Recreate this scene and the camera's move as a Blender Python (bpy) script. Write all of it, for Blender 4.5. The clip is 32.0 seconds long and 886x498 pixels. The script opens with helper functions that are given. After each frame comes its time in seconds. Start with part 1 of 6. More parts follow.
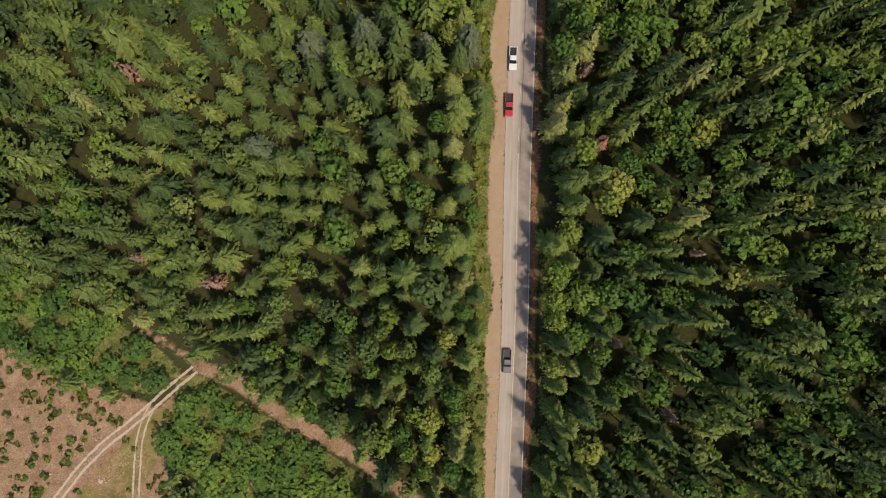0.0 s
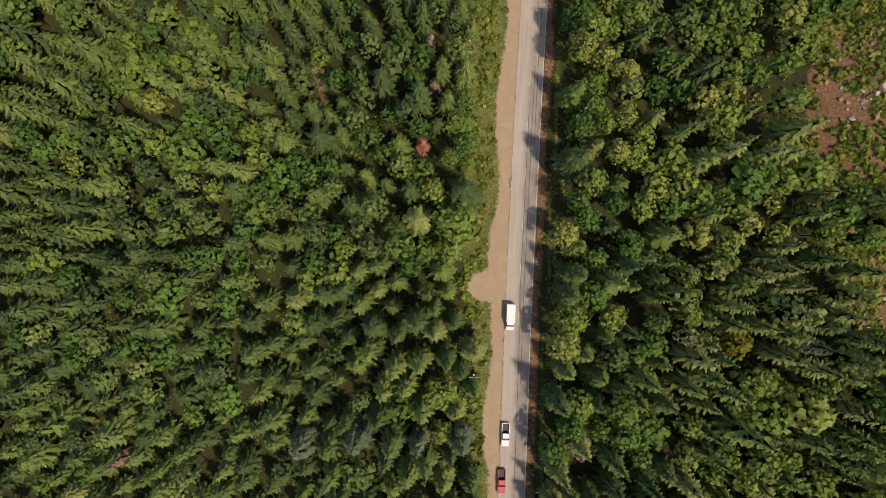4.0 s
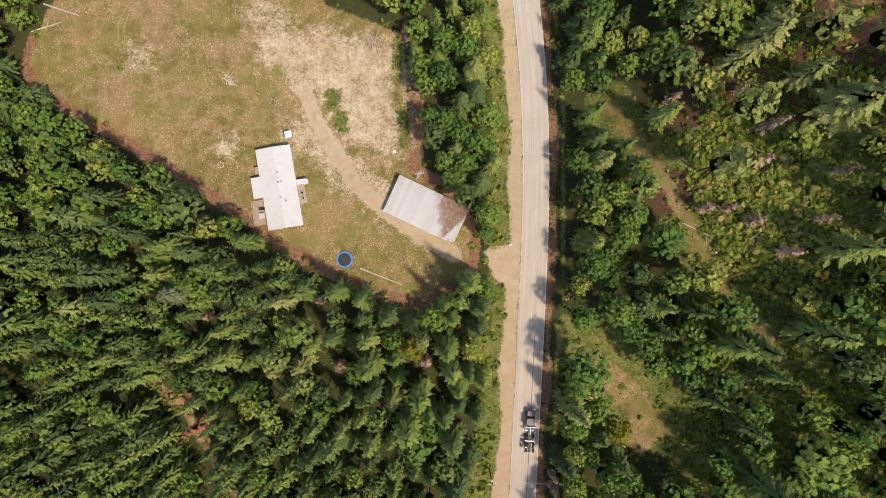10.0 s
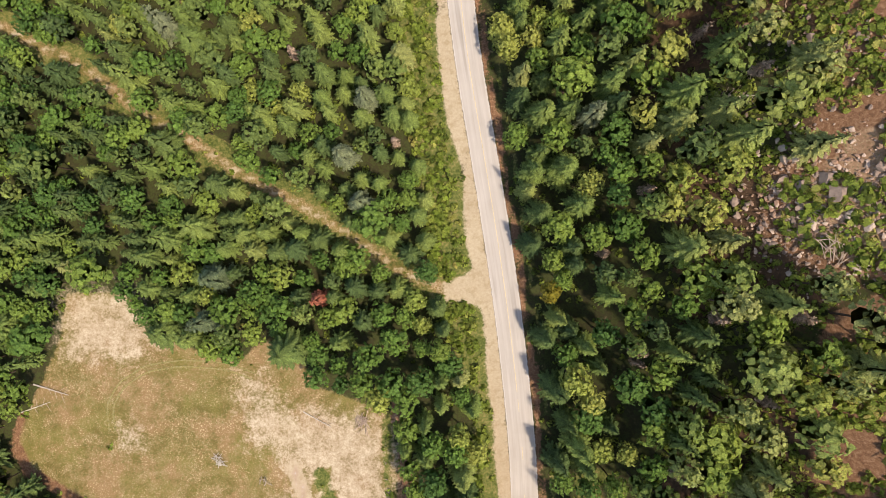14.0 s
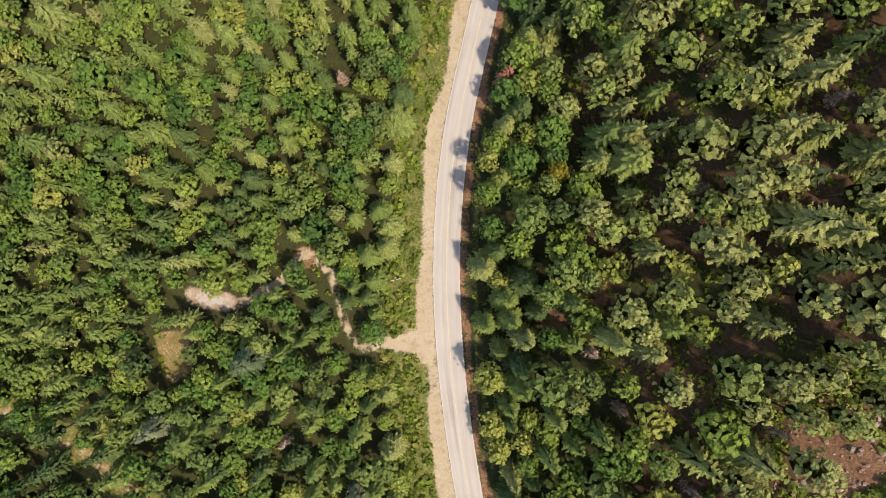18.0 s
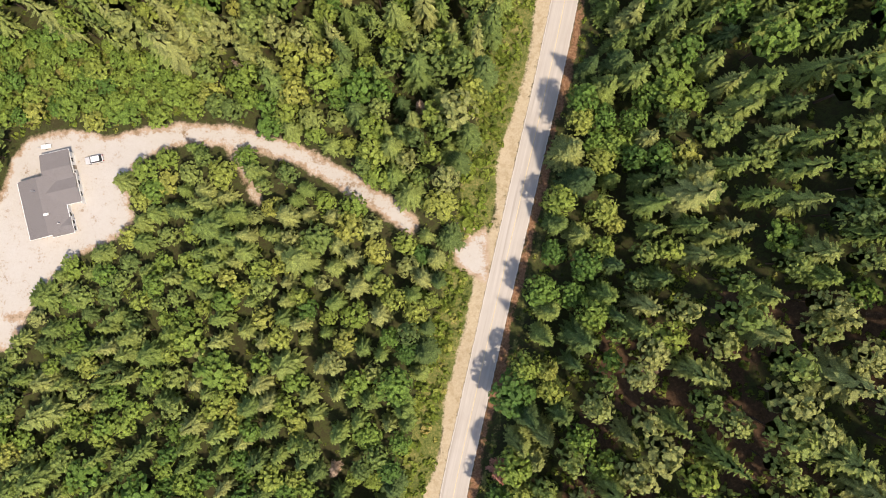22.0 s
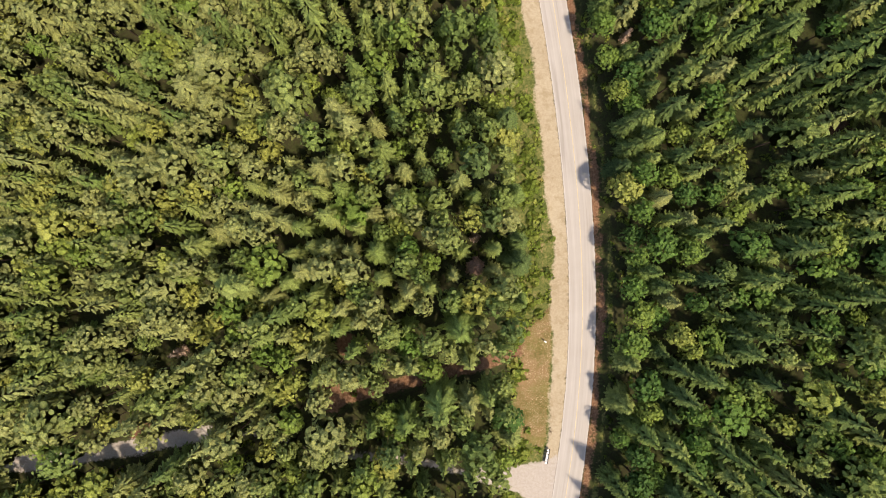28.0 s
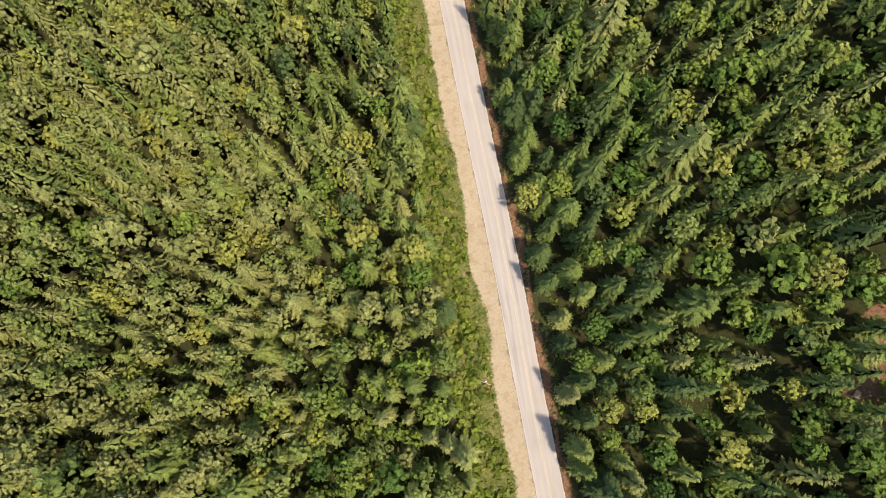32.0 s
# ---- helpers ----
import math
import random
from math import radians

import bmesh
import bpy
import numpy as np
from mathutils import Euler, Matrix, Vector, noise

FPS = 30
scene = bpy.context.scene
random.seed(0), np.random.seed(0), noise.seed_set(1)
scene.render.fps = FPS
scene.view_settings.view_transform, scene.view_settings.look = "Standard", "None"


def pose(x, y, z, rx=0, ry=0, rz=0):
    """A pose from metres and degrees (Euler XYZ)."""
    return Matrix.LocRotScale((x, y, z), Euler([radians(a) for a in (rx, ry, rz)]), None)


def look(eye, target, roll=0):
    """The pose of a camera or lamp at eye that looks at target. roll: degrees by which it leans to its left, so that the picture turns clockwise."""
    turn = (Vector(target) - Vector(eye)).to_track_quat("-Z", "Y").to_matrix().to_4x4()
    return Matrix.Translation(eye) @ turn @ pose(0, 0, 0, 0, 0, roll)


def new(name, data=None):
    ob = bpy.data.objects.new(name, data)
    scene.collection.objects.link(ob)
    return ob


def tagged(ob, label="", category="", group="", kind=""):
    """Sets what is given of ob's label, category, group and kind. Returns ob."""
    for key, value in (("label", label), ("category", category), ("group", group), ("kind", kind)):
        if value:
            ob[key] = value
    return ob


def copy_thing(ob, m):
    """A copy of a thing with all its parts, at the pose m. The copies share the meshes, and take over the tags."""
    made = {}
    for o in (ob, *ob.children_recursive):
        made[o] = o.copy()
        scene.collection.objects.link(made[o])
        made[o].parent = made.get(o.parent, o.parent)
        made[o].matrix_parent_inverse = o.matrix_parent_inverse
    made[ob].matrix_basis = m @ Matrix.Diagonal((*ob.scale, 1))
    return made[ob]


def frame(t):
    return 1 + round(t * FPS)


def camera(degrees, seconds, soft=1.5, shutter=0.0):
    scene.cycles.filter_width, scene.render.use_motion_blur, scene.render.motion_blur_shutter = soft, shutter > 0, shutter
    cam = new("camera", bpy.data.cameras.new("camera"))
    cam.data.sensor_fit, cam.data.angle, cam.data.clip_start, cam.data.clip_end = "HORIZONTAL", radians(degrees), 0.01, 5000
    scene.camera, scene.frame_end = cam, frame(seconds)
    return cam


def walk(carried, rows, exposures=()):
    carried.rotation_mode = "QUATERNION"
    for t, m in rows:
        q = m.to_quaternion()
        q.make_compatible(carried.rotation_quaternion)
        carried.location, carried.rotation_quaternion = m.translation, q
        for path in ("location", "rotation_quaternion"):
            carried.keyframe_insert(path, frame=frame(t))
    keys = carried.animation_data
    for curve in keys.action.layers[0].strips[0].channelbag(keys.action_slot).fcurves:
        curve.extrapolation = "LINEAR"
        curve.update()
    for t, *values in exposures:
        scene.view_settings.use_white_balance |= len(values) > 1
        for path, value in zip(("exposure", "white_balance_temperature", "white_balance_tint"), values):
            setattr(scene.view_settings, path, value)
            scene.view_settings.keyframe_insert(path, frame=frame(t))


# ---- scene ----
# ---- camera: a drone 165 m above a forest road, looking straight down, then tilting up at the end ----
cam = camera(68.0, 32.0, soft=0.65)
EYE = 165.0
ROWS = (
    (0, 0.0, 0.0, 0), (1, 0.38, 23.0, 0), (2, 0.82, 46.36, 0), (3.5, 1.56, 82.15, 0), (5.5, 3.12, 129.15, 0),
    (8, 4.74, 188.8, 0), (11, 6.68, 260.36, 0), (14.5, 8.95, 343.85, 0), (16.5, 10.08, 391.42, 0), (20, 11.53, 475.0, 0),
    (23, 12.78, 546.67, 0), (24, 13.12, 570.53, 0), (25.5, 13.63, 605.46, 0), (27.5, 14.91, 652.32, 0),
    (29.4, 15.48, 697.2, 0), (29.6, 15.5, 701.9, 0.3), (30, 15.6, 711.3, 1.95), (30.5, 15.75, 723.1, 4.22), (31, 15.9, 734.9, 6.55),
    (31.5, 16.05, 746.6, 8.86), (32, 16.19, 758.42, 11.2),
)
walk(cam, [(t, pose(x, y, EYE, tilt, 0, 0)) for t, x, y, tilt in ROWS],
     exposures=tuple((t, e, 7440, 15) for t, e in ((0, 0.0), (4, 0.04), (9, 0.4), (14, 0.66), (17.5, 0.6), (20.5, 0.7), (25, 0.75), (28, 0.68), (32, 0.68))))

# ---- light: a high summer sun ----
SUN_EL, SUN_AZ = radians(63), math.atan2(0.75, -0.66)
world = bpy.data.worlds.new("sky")
scene.world = world
world.use_nodes = True
sky = world.node_tree.nodes.new("ShaderNodeTexSky")
sky.sky_type, sky.sun_disc, sky.sun_elevation, sky.sun_rotation = "NISHITA", False, SUN_EL, SUN_AZ
background = world.node_tree.nodes["Background"]
background.inputs["Strength"].default_value = 0.15
world.node_tree.links.new(sky.outputs[0], background.inputs["Color"])
sun = new("sun", bpy.data.lights.new("sun", "SUN"))
sun.data.energy, sun.data.angle, sun.data.color = 2.9, radians(2.8), (1.0, 0.93, 0.82)
sun.matrix_world = look((0, 0, 300), (-math.sin(SUN_AZ) * math.cos(SUN_EL) * 100, -math.cos(SUN_AZ) * math.cos(SUN_EL) * 100,
                                      300 - math.sin(SUN_EL) * 100))

# ---- materials ----
class Nodes:
    """A small builder for node materials."""

    def __init__(self, name):
        self.m = bpy.data.materials.new(name)
        self.m.use_nodes = True
        self.tree = self.m.node_tree
        self.bsdf = self.tree.nodes["Principled BSDF"]

    def put(self, socket, value):
        if isinstance(value, bpy.types.NodeSocket):
            self.tree.links.new(value, socket)
        else:
            socket.default_value = value

    def noise(self, scale, detail=3.0, rough=0.6, where=None, warp=0.0):
        n = self.tree.nodes.new("ShaderNodeTexNoise")
        n.inputs["Scale"].default_value, n.inputs["Detail"].default_value = scale, detail
        n.inputs["Roughness"].default_value, n.inputs["Distortion"].default_value = rough, warp
        self.tree.links.new(where or self.place(), n.inputs["Vector"])
        return n.outputs[0]

    def cells(self, scale, feature="F1", where=None):
        n = self.tree.nodes.new("ShaderNodeTexVoronoi")
        n.feature = feature
        n.inputs["Scale"].default_value = scale
        self.tree.links.new(where or self.place(), n.inputs["Vector"])
        return n

    def place(self):
        return self.tree.nodes.new("ShaderNodeNewGeometry").outputs["Position"]

    def local(self, scale=(1, 1, 1)):
        n = self.tree.nodes.new("ShaderNodeMapping")
        n.inputs["Scale"].default_value = scale
        self.tree.links.new(self.tree.nodes.new("ShaderNodeTexCoord").outputs["Object"], n.inputs["Vector"])
        return n.outputs[0]

    def island(self):
        return self.tree.nodes.new("ShaderNodeNewGeometry").outputs["Random Per Island"]

    def chance(self):
        return self.tree.nodes.new("ShaderNodeObjectInfo").outputs["Random"]

    def attribute(self, name):
        n = self.tree.nodes.new("ShaderNodeAttribute")
        n.attribute_name = name
        return n.outputs["Fac"]

    def math(self, op, a, b=0.0, c=0.0):
        n = self.tree.nodes.new("ShaderNodeMath")
        n.operation = op
        for socket, v in zip(n.inputs, (a, b, c)):
            self.put(socket, v)
        return n.outputs[0]

    def span(self, v, a, b, lo=0.0, hi=1.0):
        n = self.tree.nodes.new("ShaderNodeMapRange")
        n.interpolation_type = "SMOOTHSTEP"
        for socket, x in zip(n.inputs, (v, a, b, lo, hi)):
            self.put(socket, x)
        return n.outputs[0]

    def mix(self, f, a, b, kind="MIX"):
        n = self.tree.nodes.new("ShaderNodeMix")
        n.data_type, n.blend_type = "RGBA", kind
        self.put(n.inputs[0], f)
        for socket, v in ((n.inputs[6], a), (n.inputs[7], b)):
            self.put(socket, v if isinstance(v, bpy.types.NodeSocket) else (*v, 1))
        return n.outputs[2]

    def ramp(self, v, *stops):
        n = self.tree.nodes.new("ShaderNodeValToRGB")
        while len(n.color_ramp.elements) < len(stops):
            n.color_ramp.elements.new(0.5)
        for e, (p, c) in zip(n.color_ramp.elements, stops):
            e.position, e.color = p, (*c, 1)
        self.put(n.inputs[0], v)
        return n.outputs[0]

    def bump(self, v, height=0.05, strength=0.6):
        n = self.tree.nodes.new("ShaderNodeBump")
        n.inputs["Strength"].default_value, n.inputs["Distance"].default_value = strength, height
        self.put(n.inputs["Height"], v)
        self.tree.links.new(n.outputs[0], self.bsdf.inputs["Normal"])

    def done(self, colour, rough=0.8, metal=0.0, gloss=0.3):
        self.put(self.bsdf.inputs["Base Color"], colour if isinstance(colour, bpy.types.NodeSocket) else (*colour, 1))
        self.put(self.bsdf.inputs["Roughness"], rough)
        self.bsdf.inputs["Metallic"].default_value = metal
        self.bsdf.inputs["Specular IOR Level"].default_value = gloss
        return self.m


def plain(name, colour, rough=0.7, metal=0.0, scale=6.0, wear=0.35, gloss=0.3):
    """A surface of one colour with fine grain and broader stains."""
    n = Nodes(name)
    v = n.math("ADD", n.math("MULTIPLY", n.noise(scale), 0.6), n.math("MULTIPLY", n.noise(scale * 0.17), 0.4))
    dark = tuple(c * (1 - wear) for c in colour)
    light = tuple(min(1, c * (1 + wear * 0.6)) for c in colour)
    n.bump(n.noise(scale * 3), 0.01, 0.3)
    return n.done(n.ramp(v, (0.3, dark), (0.5, colour), (0.72, light)), rough, metal, gloss)


def foliage(name, stops, single, thin=0.25, gappy=0.43, gap_scale=5.0, leaf=2.4, round_off=0.5):
    """Leaves or needles: a hue for each tree, a shade for each spray, gaps between the leaves, and the soft relief of the whole crown."""
    n = Nodes(name)
    tone = n.chance() if single else n.attribute("tint")
    hue = n.ramp(tone, *stops)
    spray = n.math("ADD", n.math("MULTIPLY", n.island(), 0.42), n.math("MULTIPLY", n.noise(0.8, 3), 0.85))
    colour = n.mix(1.0, hue, n.ramp(spray, (0.2, (0.64, 0.62, 0.62)), (0.6, (1.08, 0.99, 0.99)), (1.0, (1.62, 1.5, 1.42))), "MULTIPLY")
    colour = n.mix(1.0, colour, n.ramp(n.noise(4.6, 3, 0.75), (0.34, (0.55, 0.57, 0.55)), (0.5, (1, 1, 1)), (0.66, (1.75, 1.62, 1.42))), "MULTIPLY")
    puff = n.tree.nodes.new("ShaderNodeAttribute")
    puff.attribute_name = "puff"
    turned = n.tree.nodes.new("ShaderNodeVectorTransform")
    turned.vector_type, turned.convert_from, turned.convert_to = "NORMAL", "OBJECT", "WORLD"
    n.tree.links.new(puff.outputs["Vector"], turned.inputs[0])
    blend = n.tree.nodes.new("ShaderNodeMix")
    blend.data_type = "VECTOR"
    blend.inputs[0].default_value = round_off
    n.tree.links.new(n.tree.nodes.new("ShaderNodeNewGeometry").outputs["Normal"], blend.inputs[4])
    n.tree.links.new(turned.outputs[0], blend.inputs[5])
    unit = n.tree.nodes.new("ShaderNodeVectorMath")
    unit.operation = "NORMALIZE"
    n.tree.links.new(blend.outputs[1], unit.inputs[0])
    n.bump(n.noise(3.2, 3, 0.65), 0.4, 0.9)
    relief = n.bsdf.inputs["Normal"].links[0].from_node
    n.tree.links.new(unit.outputs[0], relief.inputs["Normal"])
    n.done(colour, 0.6, 0.0, 0.22)
    t = n.tree.nodes.new("ShaderNodeBsdfTranslucent")
    n.put(t.inputs["Color"], colour)
    m = n.tree.nodes.new("ShaderNodeMixShader")
    m.inputs[0].default_value = thin
    n.tree.links.new(n.bsdf.outputs[0], m.inputs[1])
    n.tree.links.new(t.outputs[0], m.inputs[2])
    gaps = n.tree.nodes.new("ShaderNodeBsdfTransparent")
    leafy = n.tree.nodes.new("ShaderNodeMixShader")
    spots = n.math("MULTIPLY", n.math("SUBTRACT", 0.5, n.cells(leaf).outputs["Distance"]), 0.62)
    edge = n.math("ADD", spots, n.math("MULTIPLY", n.math("SUBTRACT", n.attribute("rib"), 0.5), 0.8))
    n.put(leafy.inputs[0], n.span(n.math("ADD", n.noise(gap_scale, 3, 0.7), edge), gappy - 0.04, gappy + 0.04))
    n.tree.links.new(gaps.outputs[0], leafy.inputs[1])
    n.tree.links.new(m.outputs[0], leafy.inputs[2])
    n.tree.links.new(leafy.outputs[0], n.tree.nodes["Material Output"].inputs["Surface"])
    return n.m


NEEDLE_HUES = ((0.0, (0.069, 0.122, 0.042)), (0.3, (0.109, 0.172, 0.051)), (0.55, (0.156, 0.237, 0.059)), (0.8, (0.215, 0.285, 0.08)), (1.0, (0.262, 0.305, 0.108)))
LEAF_HUES = ((0.0, (0.065, 0.145, 0.034)), (0.35, (0.107, 0.209, 0.041)), (0.7, (0.192, 0.287, 0.056)), (1.0, (0.305, 0.348, 0.085)))
SHRUB_HUES = ((0.0, (0.096, 0.146, 0.030)), (0.4, (0.167, 0.249, 0.039)), (0.75, (0.25, 0.31, 0.07)), (1.0, (0.37, 0.345, 0.115)))
M_NEEDLE = foliage("fir_needles", NEEDLE_HUES, False, 0.2, 0.36)
M_NEEDLE_ONE = foliage("fir_needles_single", NEEDLE_HUES, True, 0.2, 0.4)
M_LEAF = foliage("green_leaves", LEAF_HUES, False, 0.2, 0.42, 6.5, 3.3)
M_LEAF_ONE = foliage("green_leaves_single", LEAF_HUES, True, 0.2, 0.42, 6.5, 3.3)
M_SHRUB = foliage("shrub_leaves", SHRUB_HUES, False, 0.3)
M_SILVER = foliage("silver_needles", ((0.0, (0.11, 0.165, 0.085)), (1.0, (0.195, 0.24, 0.135))), True)
M_RUST = foliage("dead_red_needles", ((0.0, (0.36, 0.13, 0.08)), (0.4, (0.42, 0.23, 0.17)), (1.0, (0.38, 0.26, 0.2))), True)
M_DEAD = foliage("dead_grey_twigs", ((0.0, (0.36, 0.28, 0.21)), (0.5, (0.45, 0.36, 0.28)), (1.0, (0.48, 0.38, 0.3))), True, 0.2, 0.6, 6.0)
M_LIME = foliage("lime_leaves", ((0.0, (0.2, 0.22, 0.03)), (1.0, (0.27, 0.24, 0.035))), True, 0.35)
M_TWIG = plain("grey_dead_wood", (0.48, 0.37, 0.29), 0.85, 0, 3.0, 0.4)
M_BARK = plain("brown_bark", (0.09, 0.06, 0.045), 0.9, 0, 4.0, 0.5)


def ground_material():
    n = Nodes("forest_ground")
    broad, mid, fine, grit = n.noise(0.05, 3), n.noise(0.3, 4, 0.65), n.noise(1.6, 4, 0.7), n.noise(6.0, 3, 0.7)
    rag = n.math("ADD", n.math("MULTIPLY", n.math("SUBTRACT", mid, 0.5), 0.55), n.math("MULTIPLY", n.math("SUBTRACT", fine, 0.5), 0.45))

    def mask(name, soft=0.09):
        return n.span(n.math("ADD", n.attribute(name), rag), 0.5 - soft, 0.5 + soft)

    c = n.ramp(n.math("ADD", n.math("MULTIPLY", mid, 0.6), n.math("MULTIPLY", fine, 0.4)),
               (0.3, (0.06, 0.034, 0.02)), (0.42, (0.034, 0.036, 0.014)), (0.48, (0.055, 0.066, 0.02)), (0.54, (0.04, 0.036, 0.017)), (0.62, (0.05, 0.05, 0.02)), (0.76, (0.12, 0.085, 0.05)))
    green = n.ramp(n.math("ADD", n.math("MULTIPLY", fine, 0.6), n.math("MULTIPLY", mid, 0.4)),
                   (0.34, (0.042, 0.058, 0.016)), (0.45, (0.085, 0.108, 0.026)), (0.53, (0.15, 0.155, 0.045)), (0.64, (0.27, 0.22, 0.095)))
    c = n.mix(mask("green"), c, green)
    red = n.ramp(n.math("ADD", n.math("MULTIPLY", fine, 0.5), n.math("MULTIPLY", grit, 0.5)),
                 (0.32, (0.075, 0.038, 0.022)), (0.45, (0.165, 0.085, 0.046)), (0.56, (0.265, 0.148, 0.085)), (0.68, (0.42, 0.295, 0.195)))
    litter = n.ramp(n.math("ADD", n.math("MULTIPLY", fine, 0.6), n.math("MULTIPLY", grit, 0.4)),
                    (0.32, (0.035, 0.024, 0.013)), (0.45, (0.075, 0.044, 0.026)), (0.56, (0.11, 0.066, 0.038)), (0.7, (0.22, 0.14, 0.09)))
    c = n.mix(mask("litter", 0.12), c, litter)
    c = n.mix(mask("red"), c, red)
    cut = n.ramp(n.math("ADD", n.math("MULTIPLY", fine, 0.5), n.math("MULTIPLY", mid, 0.5)),
                 (0.3, (0.16, 0.09, 0.05)), (0.45, (0.265, 0.16, 0.095)), (0.55, (0.34, 0.215, 0.13)), (0.68, (0.44, 0.31, 0.2)))
    chips = n.cells(2.1)
    cut = n.mix(n.math("MULTIPLY", n.span(chips.outputs["Distance"], 0.36, 0.2), n.span(n.noise(0.35, 4), 0.4, 0.62)), cut, (0.46, 0.35, 0.22))
    cut = n.mix(n.math("MULTIPLY", n.span(n.noise(2.4, 3), 0.56, 0.64), 0.7), cut, (0.1, 0.1, 0.04))
    c = n.mix(mask("cut", 0.14), c, cut)
    dry = n.ramp(n.math("ADD", n.math("MULTIPLY", mid, 0.4), n.math("ADD", n.math("MULTIPLY", broad, 0.3), n.math("MULTIPLY", fine, 0.3))),
                 (0.34, (0.085, 0.078, 0.02)), (0.44, (0.15, 0.118, 0.036)), (0.53, (0.215, 0.155, 0.065)), (0.66, (0.34, 0.25, 0.13)))
    dry = n.mix(n.math("MULTIPLY", n.span(grit, 0.56, 0.68), n.span(mid, 0.4, 0.6)), dry, (0.6, 0.52, 0.34))
    dry = n.mix(n.math("MULTIPLY", n.span(fine, 0.55, 0.3), 0.55), dry, (0.13, 0.13, 0.035))
    dry = n.mix(n.math("MULTIPLY", n.span(n.noise(0.055, 5, 0.65), 0.46, 0.62), 0.5), dry, (0.175, 0.16, 0.04))
    dry = n.mix(n.math("MULTIPLY", n.span(n.noise(0.1, 5, 0.7), 0.46, 0.64), 0.7), dry, (0.27, 0.165, 0.085))
    dry = n.mix(n.math("MULTIPLY", n.span(n.noise(2.6, 4, 0.75), 0.53, 0.63), n.span(n.noise(0.2, 5, 0.7), 0.4, 0.66, 0.15, 0.9)), dry, (0.54, 0.43, 0.25))
    c = n.mix(mask("grass", 0.12), c, dry)
    bare = n.ramp(n.math("ADD", n.math("MULTIPLY", fine, 0.35), n.math("ADD", n.math("MULTIPLY", grit, 0.35), n.math("MULTIPLY", mid, 0.3))),
                  (0.32, (0.22, 0.15, 0.085)), (0.47, (0.38, 0.29, 0.19)), (0.6, (0.6, 0.51, 0.38)), (0.72, (0.7, 0.62, 0.48)))
    c = n.mix(n.span(n.math("ADD", n.attribute("bare"), n.math("MULTIPLY", rag, 2.6)), 0.3, 1.0, 0.0, 0.85), c, bare)
    dirt = n.ramp(n.math("ADD", n.math("MULTIPLY", fine, 0.45), n.math("ADD", n.math("MULTIPLY", broad, 0.25), n.math("MULTIPLY", grit, 0.3))),
                  (0.3, (0.29, 0.222, 0.138)), (0.45, (0.395, 0.318, 0.212)), (0.56, (0.455, 0.378, 0.262)), (0.7, (0.53, 0.452, 0.33)))
    dirt = n.mix(n.math("MULTIPLY", n.span(n.noise(0.45, 4, 0.7), 0.5, 0.62), 0.4), dirt, (0.27, 0.2, 0.1))
    split = n.tree.nodes.new("ShaderNodeSeparateXYZ")
    n.tree.links.new(n.place(), split.inputs[0])
    straw = n.ramp(grit, (0.3, (0.26, 0.155, 0.085)), (0.5, (0.4, 0.27, 0.165)), (0.7, (0.52, 0.39, 0.26)))
    dirt = n.mix(n.math("MULTIPLY", n.span(split.outputs[1], 330, 170), n.span(mid, 0.36, 0.6, 0.35, 0.85)), dirt, straw)
    c = n.mix(mask("dirt", 0.12), c, dirt)
    grey = n.ramp(n.math("ADD", n.math("MULTIPLY", fine, 0.5), n.math("MULTIPLY", grit, 0.5)),
                  (0.3, (0.34, 0.29, 0.24)), (0.7, (0.53, 0.475, 0.415)))
    c = n.mix(mask("grey", 0.1), c, grey)
    pale = n.ramp(n.math("ADD", n.math("MULTIPLY", fine, 0.4), n.math("ADD", n.math("MULTIPLY", mid, 0.4), n.math("MULTIPLY", grit, 0.2))),
                  (0.3, (0.42, 0.378, 0.325)), (0.48, (0.455, 0.422, 0.38)), (0.66, (0.48, 0.455, 0.42)))
    rim = n.ramp(mid, (0.3, (0.24, 0.165, 0.1)), (0.5, (0.4, 0.295, 0.21)), (0.7, (0.46, 0.37, 0.28)))
    pale = n.mix(n.span(n.math("ADD", n.attribute("pale"), n.math("MULTIPLY", rag, 2.0)), 0.62, 0.92), rim, pale)
    c = n.mix(mask("pale", 0.14), c, pale)
    n.bump(n.math("ADD", fine, n.math("MULTIPLY", grit, 0.4)), 0.12, 0.8)
    return n.done(c, 0.95, 0, 0.15)


